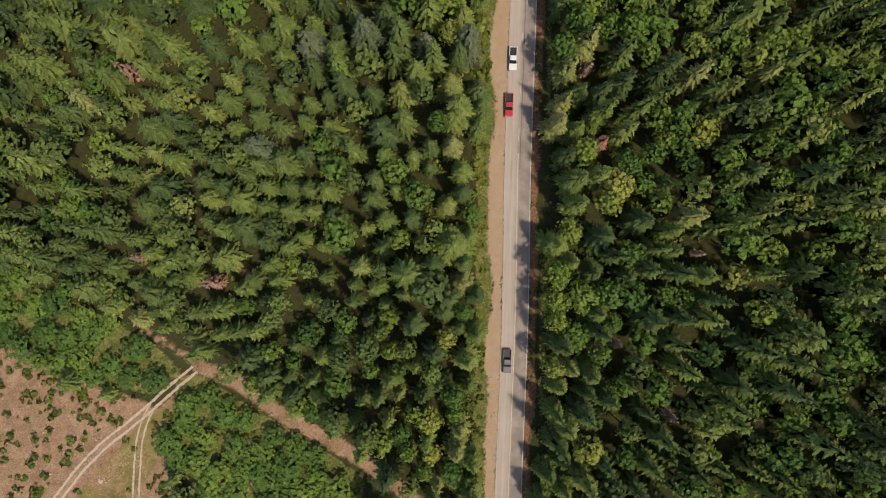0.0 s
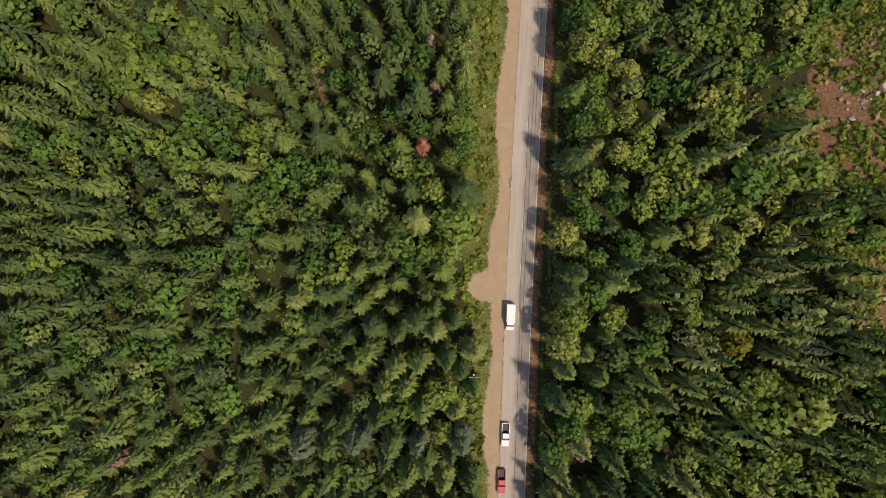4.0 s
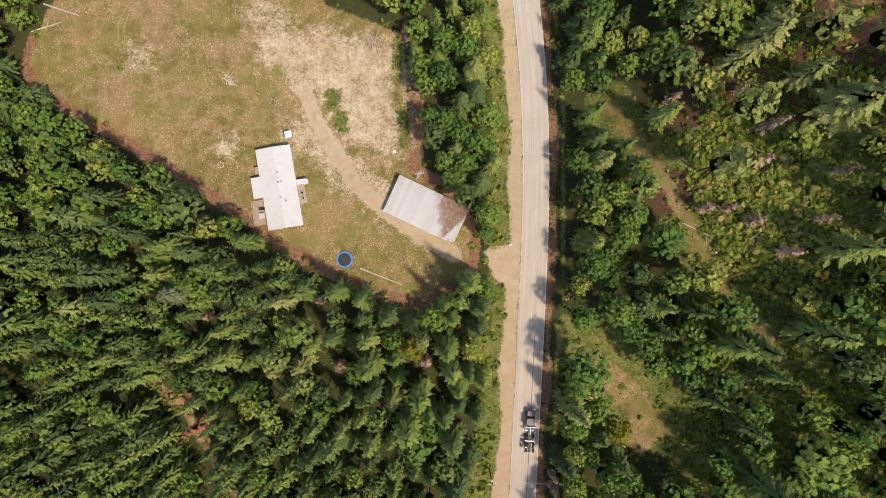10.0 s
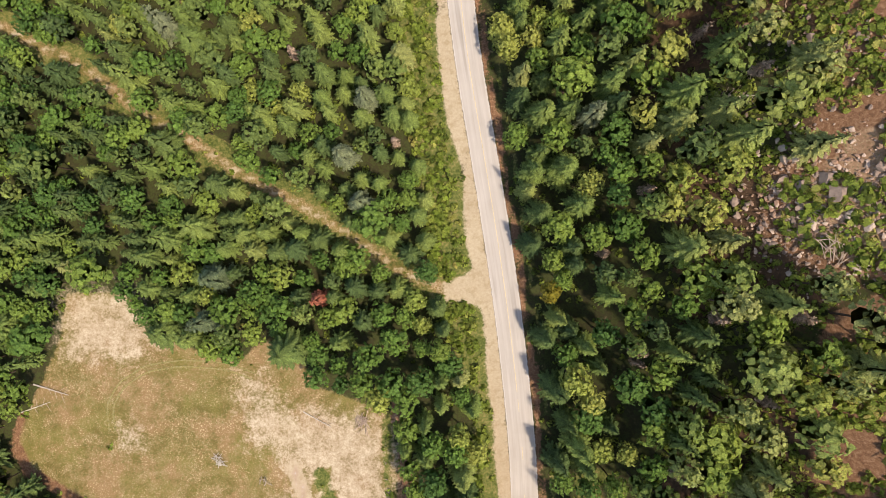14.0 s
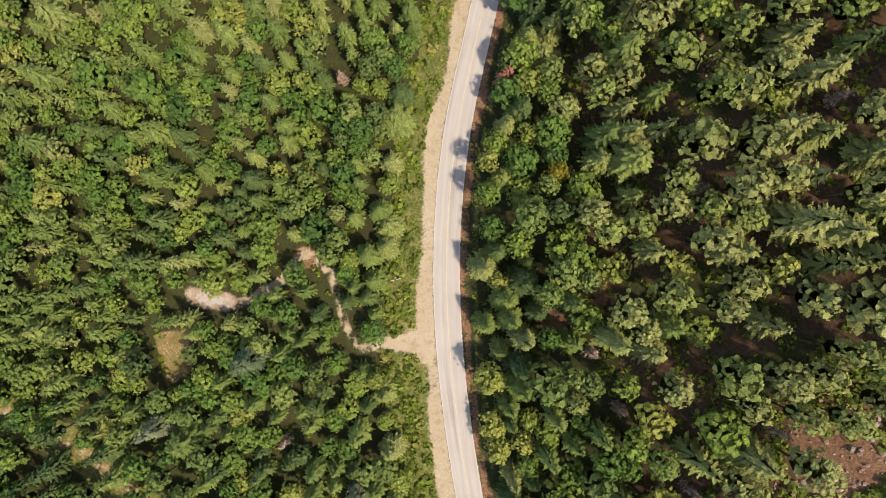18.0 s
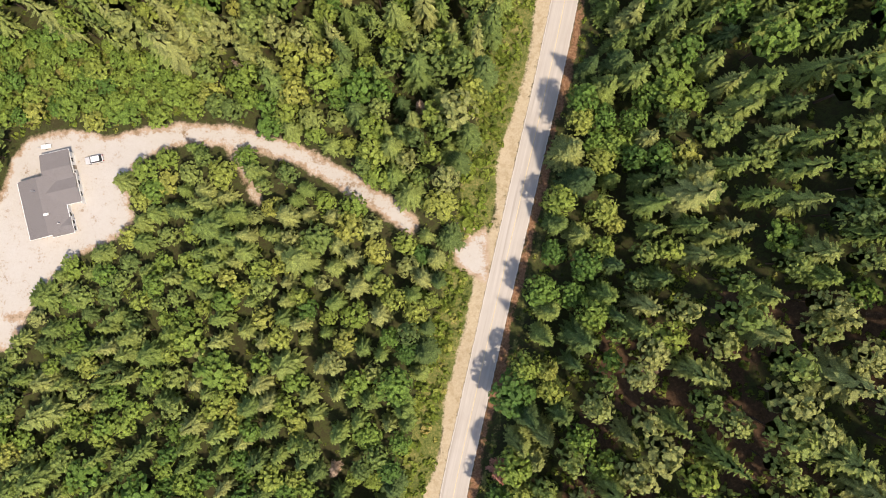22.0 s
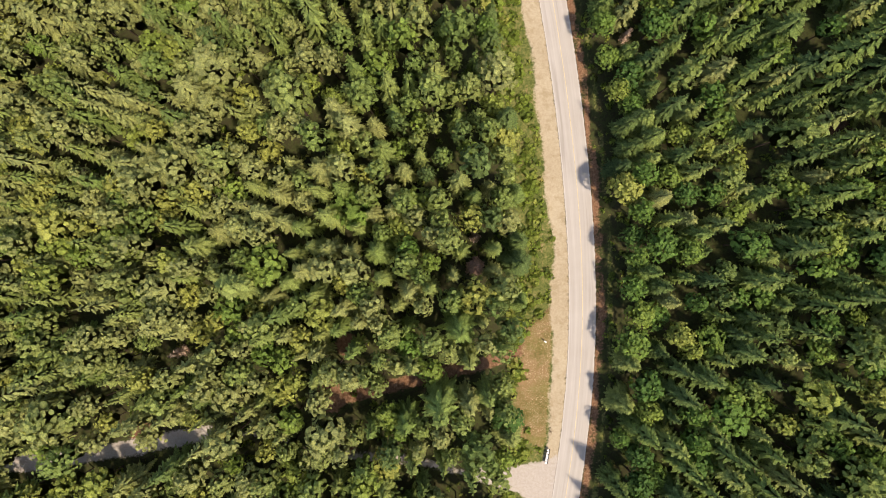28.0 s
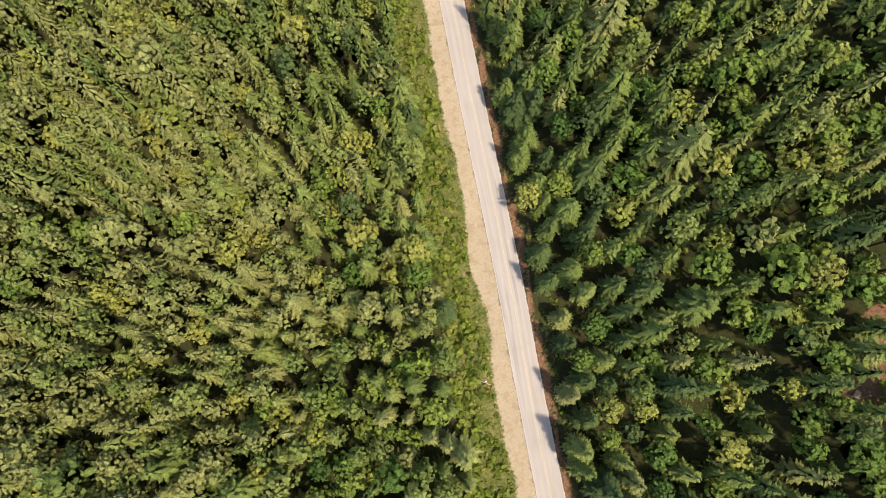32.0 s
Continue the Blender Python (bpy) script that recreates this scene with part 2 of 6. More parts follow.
def asphalt_material():
    n = Nodes("worn_asphalt")
    tex = n.tree.nodes.new("ShaderNodeUVMap").outputs[0]
    split = n.tree.nodes.new("ShaderNodeSeparateXYZ")
    n.tree.links.new(tex, split.inputs[0])
    across = split.outputs[0]
    ruts = n.math("POWER", n.math("ABSOLUTE", n.math("SINE", n.math("MULTIPLY", across, 1.85))), 3.0)
    long = n.tree.nodes.new("ShaderNodeMapping")
    long.inputs["Scale"].default_value = (1.0, 0.035, 1.0)
    n.tree.links.new(tex, long.inputs["Vector"])
    streak = n.noise(1.6, 3, 0.6, long.outputs[0])
    v = n.math("ADD", n.math("MULTIPLY", streak, 0.6), n.math("MULTIPLY", n.noise(0.12, 3), 0.4))
    c = n.ramp(v, (0.3, (0.34, 0.285, 0.23)), (0.5, (0.43, 0.366, 0.3)), (0.7, (0.515, 0.45, 0.378)))
    grey = n.ramp(v, (0.3, (0.37, 0.333, 0.295)), (0.5, (0.435, 0.4, 0.36)), (0.7, (0.5, 0.463, 0.424)))
    c = n.mix(n.span(split.outputs[1], 190, 330), c, grey)
    c = n.mix(n.math("MULTIPLY", ruts, 0.3), c, (0.37, 0.33, 0.29))
    c = n.mix(n.span(n.noise(14, 2), 0.35, 0.75, 0.0, 0.3), c, (0.47, 0.415, 0.355))
    lane = n.math("MULTIPLY", n.span(n.math("ADD", across, n.math("MULTIPLY", n.math("SUBTRACT", streak, 0.5), 2.4)), -0.9, 0.5), n.span(split.outputs[1], 205, 110))
    c = n.mix(n.math("MULTIPLY", lane, n.span(n.noise(0.22, 4, 0.65), 0.3, 0.62, 0.35, 0.8)), c, (0.2, 0.172, 0.152))
    c = n.mix(n.span(n.noise(0.5, 3, 0.6, long.outputs[0]), 0.58, 0.68, 0.0, 0.3), c, (0.17, 0.15, 0.13))
    n.bump(n.noise(40, 2), 0.006, 0.4)
    rim = n.math("ADD", n.math("SUBTRACT", 3.55, n.math("ABSOLUTE", across)), n.math("MULTIPLY", n.math("SUBTRACT", n.noise(0.9, 4, 0.7), 0.55), 0.9))
    n.put(n.bsdf.inputs["Alpha"], n.span(rim, 0.0, 0.22))
    return n.done(c, 0.85, 0, 0.3)


def rut_material(name, hues, most):
    """Trodden ground that frays into the grass at its edges."""
    n = Nodes(name)
    split = n.tree.nodes.new("ShaderNodeSeparateXYZ")
    n.tree.links.new(n.tree.nodes.new("ShaderNodeUVMap").outputs[0], split.inputs[0])
    edge = n.math("SUBTRACT", 1.0, n.math("MULTIPLY", n.math("ABSOLUTE", n.math("SUBTRACT", split.outputs[0], 0.5)), 2.0))
    edge = n.math("ADD", edge, n.math("MULTIPLY", n.math("SUBTRACT", n.noise(1.1, 4, 0.7), 0.5), 1.6))
    n.done(n.ramp(n.noise(1.6, 4, 0.7), *zip((0.3, 0.52, 0.7), hues)), 0.95, 0, 0.15)
    n.put(n.bsdf.inputs["Alpha"], n.span(edge, 0.22, 0.6, 0.0, most))
    return n.m


M_RUT = rut_material("wheel_rut_earth", ((0.4, 0.3, 0.2), (0.52, 0.42, 0.3), (0.6, 0.51, 0.39)), 0.9)
M_PRESSED = rut_material("pressed_dry_grass", ((0.27, 0.23, 0.08), (0.36, 0.31, 0.13), (0.45, 0.38, 0.2)), 0.6)
M_GROUND = ground_material()
M_ASPHALT = asphalt_material()
M_WHITE_LINE = plain("white_road_paint", (0.51, 0.475, 0.425), 0.7, 0, 3.0, 0.3)
M_YELLOW_LINE = plain("yellow_road_paint", (0.56, 0.47, 0.31), 0.7, 0, 3.0, 0.35)
M_TAR = plain("black_tar_seal", (0.12, 0.11, 0.1), 0.6, 0, 3.0, 0.4)

# ---- plan: the road's line and the patches of open ground ----
ROAD_Y0, ROAD_STEP = -80, 20
ROAD_X = (16.1, 16.4, 17.3, 18.1, 18.5, 18.7, 19.5, 20.2, 20.9, 21.9, 22.9, 23.9, 25.2, 26.3, 27.3, 28.3, 29.2, 29.5, 28.8, 26.9, 24.5,
          21.5, 18.2, 14.8, 12.4, 11.4, 12.1, 14.6, 19.2, 23.7, 28.3, 32.9, 37.6, 42.0, 45.8, 48.6, 50.2, 50.2, 48.9, 46.8, 43.9, 40.3,
          36.7, 33.6, 29.9, 26.1, 22.4, 18.8, 15.2, 11.6, 8.0, 4.4, 0.8)
FINE_Y = np.arange(-400.0, 1301.0, 2.0)
_k = np.arange(len(ROAD_X)) * ROAD_STEP + ROAD_Y0
_line = np.interp(FINE_Y, _k, ROAD_X)
_line = np.where(FINE_Y > _k[-1], ROAD_X[-1] - 0.18 * (FINE_Y - _k[-1]), _line)
FINE_X = np.convolve(np.pad(_line, 8, mode="edge"), np.hanning(19)[1:-1] / np.hanning(19)[1:-1].sum(), mode="valid")
FINE_S = np.gradient(FINE_X, FINE_Y)


def road_x(y):
    return np.interp(y, FINE_Y, FINE_X)


def off_road(x, y):
    """Metres to the right of the road's middle."""
    return (x - road_x(y)) / np.sqrt(1 + np.interp(y, FINE_Y, FINE_S) ** 2)


def along(y, *pairs):
    return np.interp(y, [p[0] for p in pairs], [p[1] for p in pairs])


def verge(y):
    """Width of the low green verge between the gravel shoulder and the trees on the road's left side."""
    return along(y, (-80, 0.5), (70, 1), (95, 5), (180, 5), (200, 2), (290, 2), (320, 7), (410, 6), (440, 4.2), (500, 4.2), (540, 6), (600, 6.5), (700, 7), (900, 7))


def shoulder(y):
    return along(y, (-80, 3.2), (60, 4.2), (150, 4.4), (250, 3.6), (350, 4.2), (500, 3.6), (580, 3.6), (660, 4.6), (760, 5), (900, 5))


def open_wood(y):
    """How far right of the road the wood grows thin."""
    return along(y, (225, 24), (265, 25), (290, 37), (410, 37), (450, 25), (520, 24))


def inside(x, y, poly):
    """Signed distance to a polygon's outline, positive inside."""
    best, odd = np.full(np.shape(x), 1e9), np.zeros(np.shape(x), bool)
    for (ax, ay), (bx, by) in zip(poly, poly[1:] + poly[:1]):
        dx, dy = bx - ax, by - ay
        t = np.clip(((x - ax) * dx + (y - ay) * dy) / (dx * dx + dy * dy + 1e-9), 0, 1)
        best = np.minimum(best, np.hypot(x - ax - t * dx, y - ay - t * dy))
        if ay != by:
            odd ^= ((ay > y) != (by > y)) & (x < ax + (y - ay) * dx / dy)
    return np.where(odd, best, -best)


def beside(x, y, line, half):
    """Signed distance to the edge of a track, positive on it."""
    best = np.full(np.shape(x), 1e9)
    for (ax, ay), (bx, by) in zip(line, line[1:]):
        dx, dy = bx - ax, by - ay
        t = np.clip(((x - ax) * dx + (y - ay) * dy) / (dx * dx + dy * dy + 1e-9), 0, 1)
        best = np.minimum(best, np.hypot(x - ax - t * dx, y - ay - t * dy))
    return half - best


def twin(line, gap):
    """The two ruts of a track."""
    out = []
    for s in (-gap, gap):
        rut = []
        for i, (x, y) in enumerate(line):
            (ax, ay), (bx, by) = line[max(i - 1, 0)], line[min(i + 1, len(line) - 1)]
            n = math.hypot(bx - ax, by - ay)
            rut.append((x - s * (by - ay) / n, y + s * (bx - ax) / n))
        out.append(rut)
    return out


CLEARING = [(-86, 321), (-71, 321), (-60, 309), (-43, 303), (-37, 309), (-27, 306), (-24, 298), (-5, 291), (-1, 267), (-3, 256), (5, 251),
            (13, 240), (12, 233), (1, 224), (-13, 228), (-24, 233), (-34, 239), (-42, 245), (-60, 257), (-77, 267), (-95, 277), (-98, 284),
            (-93, 297), (-87, 310)]
CUT_LOT = [(-150, -6), (-111, -21), (-101, -27), (-94, -31), (-87, -35), (-78, -37), (-72, -40), (-67, -36), (-69, -45), (-70, -52), (-67, -56),
           (-66, -110), (-150, -110)]
LOT_GRASS = [(-67, -37), (-69.5, -45), (-70, -50), (-73, -56), (-79, -66), (-96, -66), (-85, -53), (-76, -43)]
LOT_BUSHES = [(-67, -33), (-62, -31.5), (-45, -41.5), (-32, -49), (-20, -57), (-20, -105), (-58, -105), (-62, -62), (-67, -54), (-69, -45)]
LOT_EDGE = [(-130, -12), (-111, -20), (-94, -30), (-87, -34), (-73, -37), (-65, -31), (-73, -23), (-90, -14), (-130, 2)]
LOGGING_ROAD = [(-76, -20), (-68.6, -24.5), (-61.7, -29.3), (-52, -33.4), (-45, -38.3), (-39, -42.4), (-32, -46.2), (-20, -53), (-4, -66)]
LOT_TRACK = [(-62.5, -30.3), (-67.2, -34.1), (-74.8, -41), (-84.4, -48.6), (-91.3, -55.5), (-97, -63), (-106, -76)]
LOT_TRACK_B = [(-72.5, -38.7), (-74.4, -41.7), (-76, -45.8), (-76.7, -49.3), (-76.9, -55.5), (-77, -62.4), (-77, -90)]
WOOD_PATH = [(-68, 204), (-58, 195), (-50, 182), (-40, 165), (-31, 145), (-26, 123), (-23, 113), (-13, 97)]
EAST_TRACK = [(46.5, 273), (50.5, 266), (56.5, 258), (61.5, 248.5), (66, 239), (72, 229), (77, 222), (84, 211)]
MEADOW_A = [(37, 217), (47, 218), (53, 210), (63, 199), (60, 188), (53, 191), (44, 202)]
MEADOW_B = [(45.9, 190), (61.0, 200), (65.0, 192), (55.5, 182)]
RING_TRACK = [(-74.4, 286), (-75, 292.3), (-72.3, 297.7), (-66.2, 301.8), (-56.6, 303.3), (-45.7, 302.5), (-39, 300)]
YARD_TRACK = [(-29, 277), (-26, 269), (-23, 264), (-16, 253), (-7, 245), (9, 235)]
TRAIL = [(20, 321), (11, 321), (3, 324), (-4, 328), (-17, 337), (-29, 344), (-41, 350), (-56, 360), (-67, 366), (-78, 375), (-90, 382),
         (-130, 400)]
SIDE_TRACK = [(7, 404), (-10, 402), (-14, 408), (-17, 421), (-24, 427), (-30, 419), (-39, 414), (-53, 416)]
YARD = [(-96, 546), (-91, 551), (-82, 553), (-71, 551), (-64, 553), (-52, 554), (-52, 549), (-62, 546), (-67, 539), (-65, 529), (-68, 526),
        (-81, 520), (-86, 514), (-91, 507), (-103, 503), (-106, 524), (-99, 538)]
DRIVE = [(-54, 552), (-40, 551), (-25, 547), (-14, 541), (-3, 534), (4, 529)]
DRIVE_SPUR = [(-42, 550), (-38, 542), (-34, 535)]
GREY_LANE = [(43, 606), (30, 606), (23, 608), (7, 611), (-12, 613), (-30, 617), (-44, 618), (-59, 615), (-83, 611), (-130, 606)]
FOREST_LANE = [(-16, 625), (3, 630), (14, 633), (24, 635), (36, 639), (42, 648)]
LUSH = [(-130, 577), (-75, 573), (-50, 564), (-48, 557), (-85, 556), (-130, 545)]
BRUSH = [(76, 171), (84, 176), (130, 178), (130, 126), (104, 126), (90, 131), (90, 148), (80, 160)]
BRUSH_B = [(60.2, 262), (70.8, 266), (85.1, 252), (88.2, 230), (81.2, 227), (71.3, 240)]
RED_PATCHES = ([(87, 136), (102.4, 142), (129.4, 130), (130.5, 104), (106.1, 104), (88, 113)], [(95.0, 94), (131.0, 94), (131.6, 62), (98.1, 77)], [(74.6, 337),
    (76.0, 348), (81.2, 352), (82.3, 362), (98, 360), (112, 350), (112, 332), (97, 325), (86.4, 327), (79.7, 330)], [(80.0, 374), (83.0, 386), (91.2, 392), (92.8, 376),
    (85.1, 370)], [(103.1, 756), (107.4, 773), (132.5, 790), (135.4, 720), (110.7, 738)], [(86, 279), (84, 298), (85, 318), (96, 326), (130, 325),
    (130, 275)], [(83, 362), (80, 378), (79, 394), (95, 400), (120, 398), (120, 362)])
RED_SPOTS = ((69.2, 495, 3.6), (72.0, 480, 4.3), (69.9, 466, 4.3), (63.6, 455, 2.6), (73.0, 455, 3.3), (-84, -12, 2.5), (-99, -3, 2.5), (-50, -5, 2),
    (59.5, 250, 6.7), (75.3, 250, 8.1), (83.4, 232, 7.2), (72.7, 233, 5.6), (66.8, 320, 4.4), (62.6, 345, 4.4), (44.9, 417, 3.7), (37, 410, 3),
    (57.3, 372, 5.3), (67.3, 430, 5.1), (76.2, 440, 4.9), (73.1, 410, 5.7), (81.0, 425, 6.3), (65.5, 405, 4.2), (85.2, 470, 4.8), (-58, 198, 3),
    (-13, 627, 4), (-60, 618, 3), (-9, 615, 3), (-24, 425, 3), (-9, 640, 3), (104.1, 690, 5.5), (83.0, 300, 4.9), (90.3, 280, 6.5))
def wave(x, y, s, k):
    """Smooth pseudo-random field between about -1 and 1."""
    return (np.sin(x / s + k) * np.cos(y / s * 1.3 + k * 2.1) + np.sin((x + y) / s * 0.8 + k * 3.7) + np.cos((x - 1.4 * y) / s * 0.55 + k)) / 2.4


def patches(x, y):
    """How far each kind of ground reaches at the given places: 0.5 at its edge, rising inwards over two metres."""
    d, left = off_road(x, y), -off_road(x, y)
    far = lambda *s: np.maximum.reduce(s)
    spot = lambda cx, cy, r: r - np.hypot(x - cx, y - cy)
    sd = {}
    bare = inside(x, y, [(-43, 300), (-30, 292), (-24, 292), (-3, 290), (-3, 259), (-19, 262), (-30, 276), (-40, 283)])
    sd["pale"] = far(inside(x, y, YARD), beside(x, y, DRIVE, 2.6), beside(x, y, DRIVE_SPUR, 1.3), beside(x, y, YARD_TRACK[:5], 1.1) - 0.3, inside(x, y, [(-56, 418.5), (-53, 413), (-44, 411.5), (-35, 414), (-44, 416.5)]) - 0.3, inside(x, y, [(14, 519), (15, 524), (20, 527), (24, 531), (25, 513), (19, 515.5)]) - 0.6,
                     inside(x, y, [(-105, 505), (-92, 506), (-96, 497), (-106, 498)]))
    sd["dirt"] = far(np.minimum(left - 3.2, 3.0 + shoulder(y) + 1.1 * wave(x, y, 5, 6) - left), beside(x, y, TRAIL, 0.6), beside(x, y, YARD_TRACK, 2.1),
                     beside(x, y, SIDE_TRACK, 0.9),
                     inside(x, y, [(6, 83), (10, 88), (15, 88), (20, 92), (20, 76), (15, 80)]), inside(x, y, [(16, 236), (25, 238), (25, 225), (19, 229)]),
                     inside(x, y, [(9, 319), (9, 323), (18, 327), (23, 333), (24, 312), (17, 318)]), inside(x, y, [(-7, 402), (-7, 404.5), (3, 406.5), (8, 411), (8, 397), (3, 401)]))
    sd["grass"] = far(inside(x, y, CLEARING), inside(x, y, MEADOW_A) - 3.2 + 2.5 * wave(x, y, 4, 6), inside(x, y, MEADOW_B) - 2, beside(x, y, EAST_TRACK, 1.4),
                      inside(x, y, [(-62, 406), (-53, 407), (-52, 397), (-59, 392)]),
                      inside(x, y, [(32, 617), (41, 614), (43, 650), (36, 645)]),
                      np.minimum(left - 6.5 - shoulder(y) * 0.6, 4.5 + shoulder(y) * 1.3 - left) - 0.6, beside(x, y, TRAIL, 1.5),
                      inside(x, y, LOT_GRASS) - 0.3)
    # The clearing's south and east rim is red-brown soil plus painted tree-edge shade
    sd["red"] = far(beside(x, y, FOREST_LANE, 1.6),
                    *[inside(x, y, p) for p in RED_PATCHES], *[spot(*s) for s in RED_SPOTS if s[0] < 52], np.minimum(inside(x, y, BRUSH), 2.5 * wave(x, y, 5, 7) + 0.3), np.minimum(d - 3.3, 5.3 + 0.6 * wave(x, y, 4, 3) - d), np.where(y < 292 - 0.69 * (x + 98), np.minimum(inside(x, y, CLEARING) + 2, 1.5 * wave(x, y, 5, 9) + 0.2), -9),
                    np.minimum(inside(x, y, CLEARING) + 3, np.maximum(262 - y - 0.35 * (x + 40), x + 5)))
    sd["litter"] = far(*[spot(*s) - 1 for s in RED_SPOTS if s[0] >= 52],
                       np.where((d > open_wood(y)) & (x < 150) & (y > 262) & (y < 515), 3.2 * wave(x, y, 6.5, 2.2) + 1.5 * wave(x, y, 2.7, 1.0) + 0.6, -9))
    sd["green"] = far(np.minimum(left - 6, 5.5 + shoulder(y) + verge(y) - left), np.minimum(d - 5.5, 8.5 - d) - 1, inside(x, y, LUSH),
                      beside(x, y, TRAIL, 4.5), spot(-21.5, 273, 4), beside(x, y, [(-6, 290), (-4, 262)], 1.3), inside(x, y, MEADOW_A) + 3, np.minimum(np.maximum(inside(x, y, BRUSH), inside(x, y, BRUSH_B)) + 1, 2.5 * wave(x, y, 6, 2) + 1.0), inside(x, y, LOT_BUSHES), inside(x, y, LOT_EDGE) - 0.5, np.where((d > 35) & (x < 150) & (y > 176) & (y < 264), 2.5 * wave(x, y, 7, 1.4) + 1.0, -9),
                      beside(x, y, EAST_TRACK, 5), spot(-2, 222, 8))
    sd["grey"] = far(beside(x, y, GREY_LANE[6:], 1.9), beside(x, y, GREY_LANE[4:7], 0.4), beside(x, y, GREY_LANE[2:5], 1.0), beside(x, y, GREY_LANE[:3], 1.9), inside(x, y, [(27, 605), (30, 609), (41, 611), (46, 613), (45, 597), (39, 599), (34, 603)]))
    lawn = far(inside(x, y, [(-25, 275.5), (-22.5, 277.5), (-19.5, 275.5), (-18.5, 270), (-17, 266), (-19.5, 264.5), (-22, 269)]) - 0.3,
               beside(x, y, [(-6, 289), (-4, 262)], 1.0))
    sd["red"] = np.where(lawn > -1.2, -9, sd["red"])
    sd["green"] = np.maximum(sd["green"], lawn + 0.8)
    sd["grass"] = np.minimum(sd["grass"], np.maximum(-lawn * 2, -4.5))
    out = {k: np.clip(0.5 + v / 4, 0, 1) for k, v in sd.items()}
    corner = inside(x, y, [(-87, 321), (-71, 321), (-61, 309), (-70, 304), (-86, 305)])
    out["bare"] = np.where(lawn > 0, 0.1, 1) * np.clip(0.5 + np.maximum.reduce([bare, corner + 1, spot(-38, 296, 4), spot(-70, 285, 3), spot(-48, 262, 3), inside(x, y, [(-30, 276), (-19, 262), (-8, 256), (4, 248), (10, 240), (4, 235), (-10, 243), (-22, 252), (-36, 264)]) - 1.5]) / 11, 0, 1)
    out["cut"] = np.clip(0.5 + far(inside(x, y, CUT_LOT), inside(x, y, RED_PATCHES[2]) - 4 + 3 * wave(x, y, 5, 4), inside(x, y, [(-55, -55), (-45, -57), (-50, -63), (-58, -62)]), beside(x, y, LOGGING_ROAD[:3], 0.9), beside(x, y, LOGGING_ROAD[2:], 1.8),
                                     beside(x, y, WOOD_PATH, 1.1)) / 4, 0, 1)
    return out


# the hillside right of the road: its height at these distances from the road, for stations along it
HILL_D = (8, 13, 20, 33, 45, 60, 75, 110, 200, 420)
HILL = ((-80, (0, 0, 0.5, 2, 4, 8, 12, 20, 32, 48)), (85, (0, 0, 0.5, 2, 5, 8.5, 12.5, 21, 33, 50)), (125, (0, 0, 0.5, 2, 5, 9, 15, 24, 38, 55)),
        (165, (0, 0, 0.5, 3, 8, 14, 20, 30, 44, 60)), (200, (0, 0, 0.3, 1.8, 8, 15.5, 22, 36, 52, 68)), (230, (0, 0, 1.5, 5, 11, 19, 27, 42, 58, 72)),
        (260, (0, 0.5, 4.5, 11, 17, 26, 34, 48, 64, 76)), (290, (0, 1, 5.5, 13.5, 21.5, 33, 43, 58, 72, 82)), (340, (0, 1, 5.5, 14.5, 22, 34, 45, 60, 74, 84)),
        (385, (0, 1, 5, 14, 22, 34, 44, 60, 74, 84)), (430, (0, 0.5, 3, 11, 18.5, 28, 38, 55, 72, 84)), (475, (0, 0.5, 3, 11, 19.5, 28, 38, 55, 72, 84)),
        (530, (0, 0.5, 2, 8, 14, 24, 33, 48, 66, 80)), (600, (0, 0.5, 2, 5, 9, 14, 20, 32, 50, 66)), (750, (0, 0.5, 2, 5, 9, 16, 23, 36, 54, 68)))


def hill(d, y):
    """Height of the hillside at d metres right of the road."""
    ys = np.array([k for k, _ in HILL], float)
    rows = np.stack([np.interp(d, HILL_D, r) for _, r in HILL])
    at = np.clip(np.interp(y, ys, np.arange(len(ys))), 0, len(ys) - 1.001)
    i = np.asarray(at, int)
    f = at - i
    pick = lambda k: np.take_along_axis(rows, k[None], 0)[0]
    return pick(i) * (1 - f) + pick(i + 1) * f


def rise(x, y):
    """Height of the ground: level by the road and left of it, climbing a hillside to the right."""
    x, y = np.broadcast_arrays(np.asarray(x, float), np.asarray(y, float))
    d = off_road(x, y)
    away = np.clip((np.abs(d) - 12) / 20, 0, 1)
    lumps = 0.5 * np.sin(x * 0.09 + 1) * np.cos(y * 0.07) + 0.35 * np.sin(x * 0.23 + y * 0.19)
    return away * lumps * np.where(d > 0, 1.6, 1.0) + hill(np.maximum(d, 0), y)


def mesh_of(name, verts, faces, mat=None, smooth=False):
    me = bpy.data.meshes.new(name)
    me.from_pydata([tuple(v) for v in verts], [], [tuple(f) for f in faces])
    for m in mat if isinstance(mat, (list, tuple)) else [mat]:
        if m:
            me.materials.append(m)
    if smooth:
        me.shade_smooth()
    return me


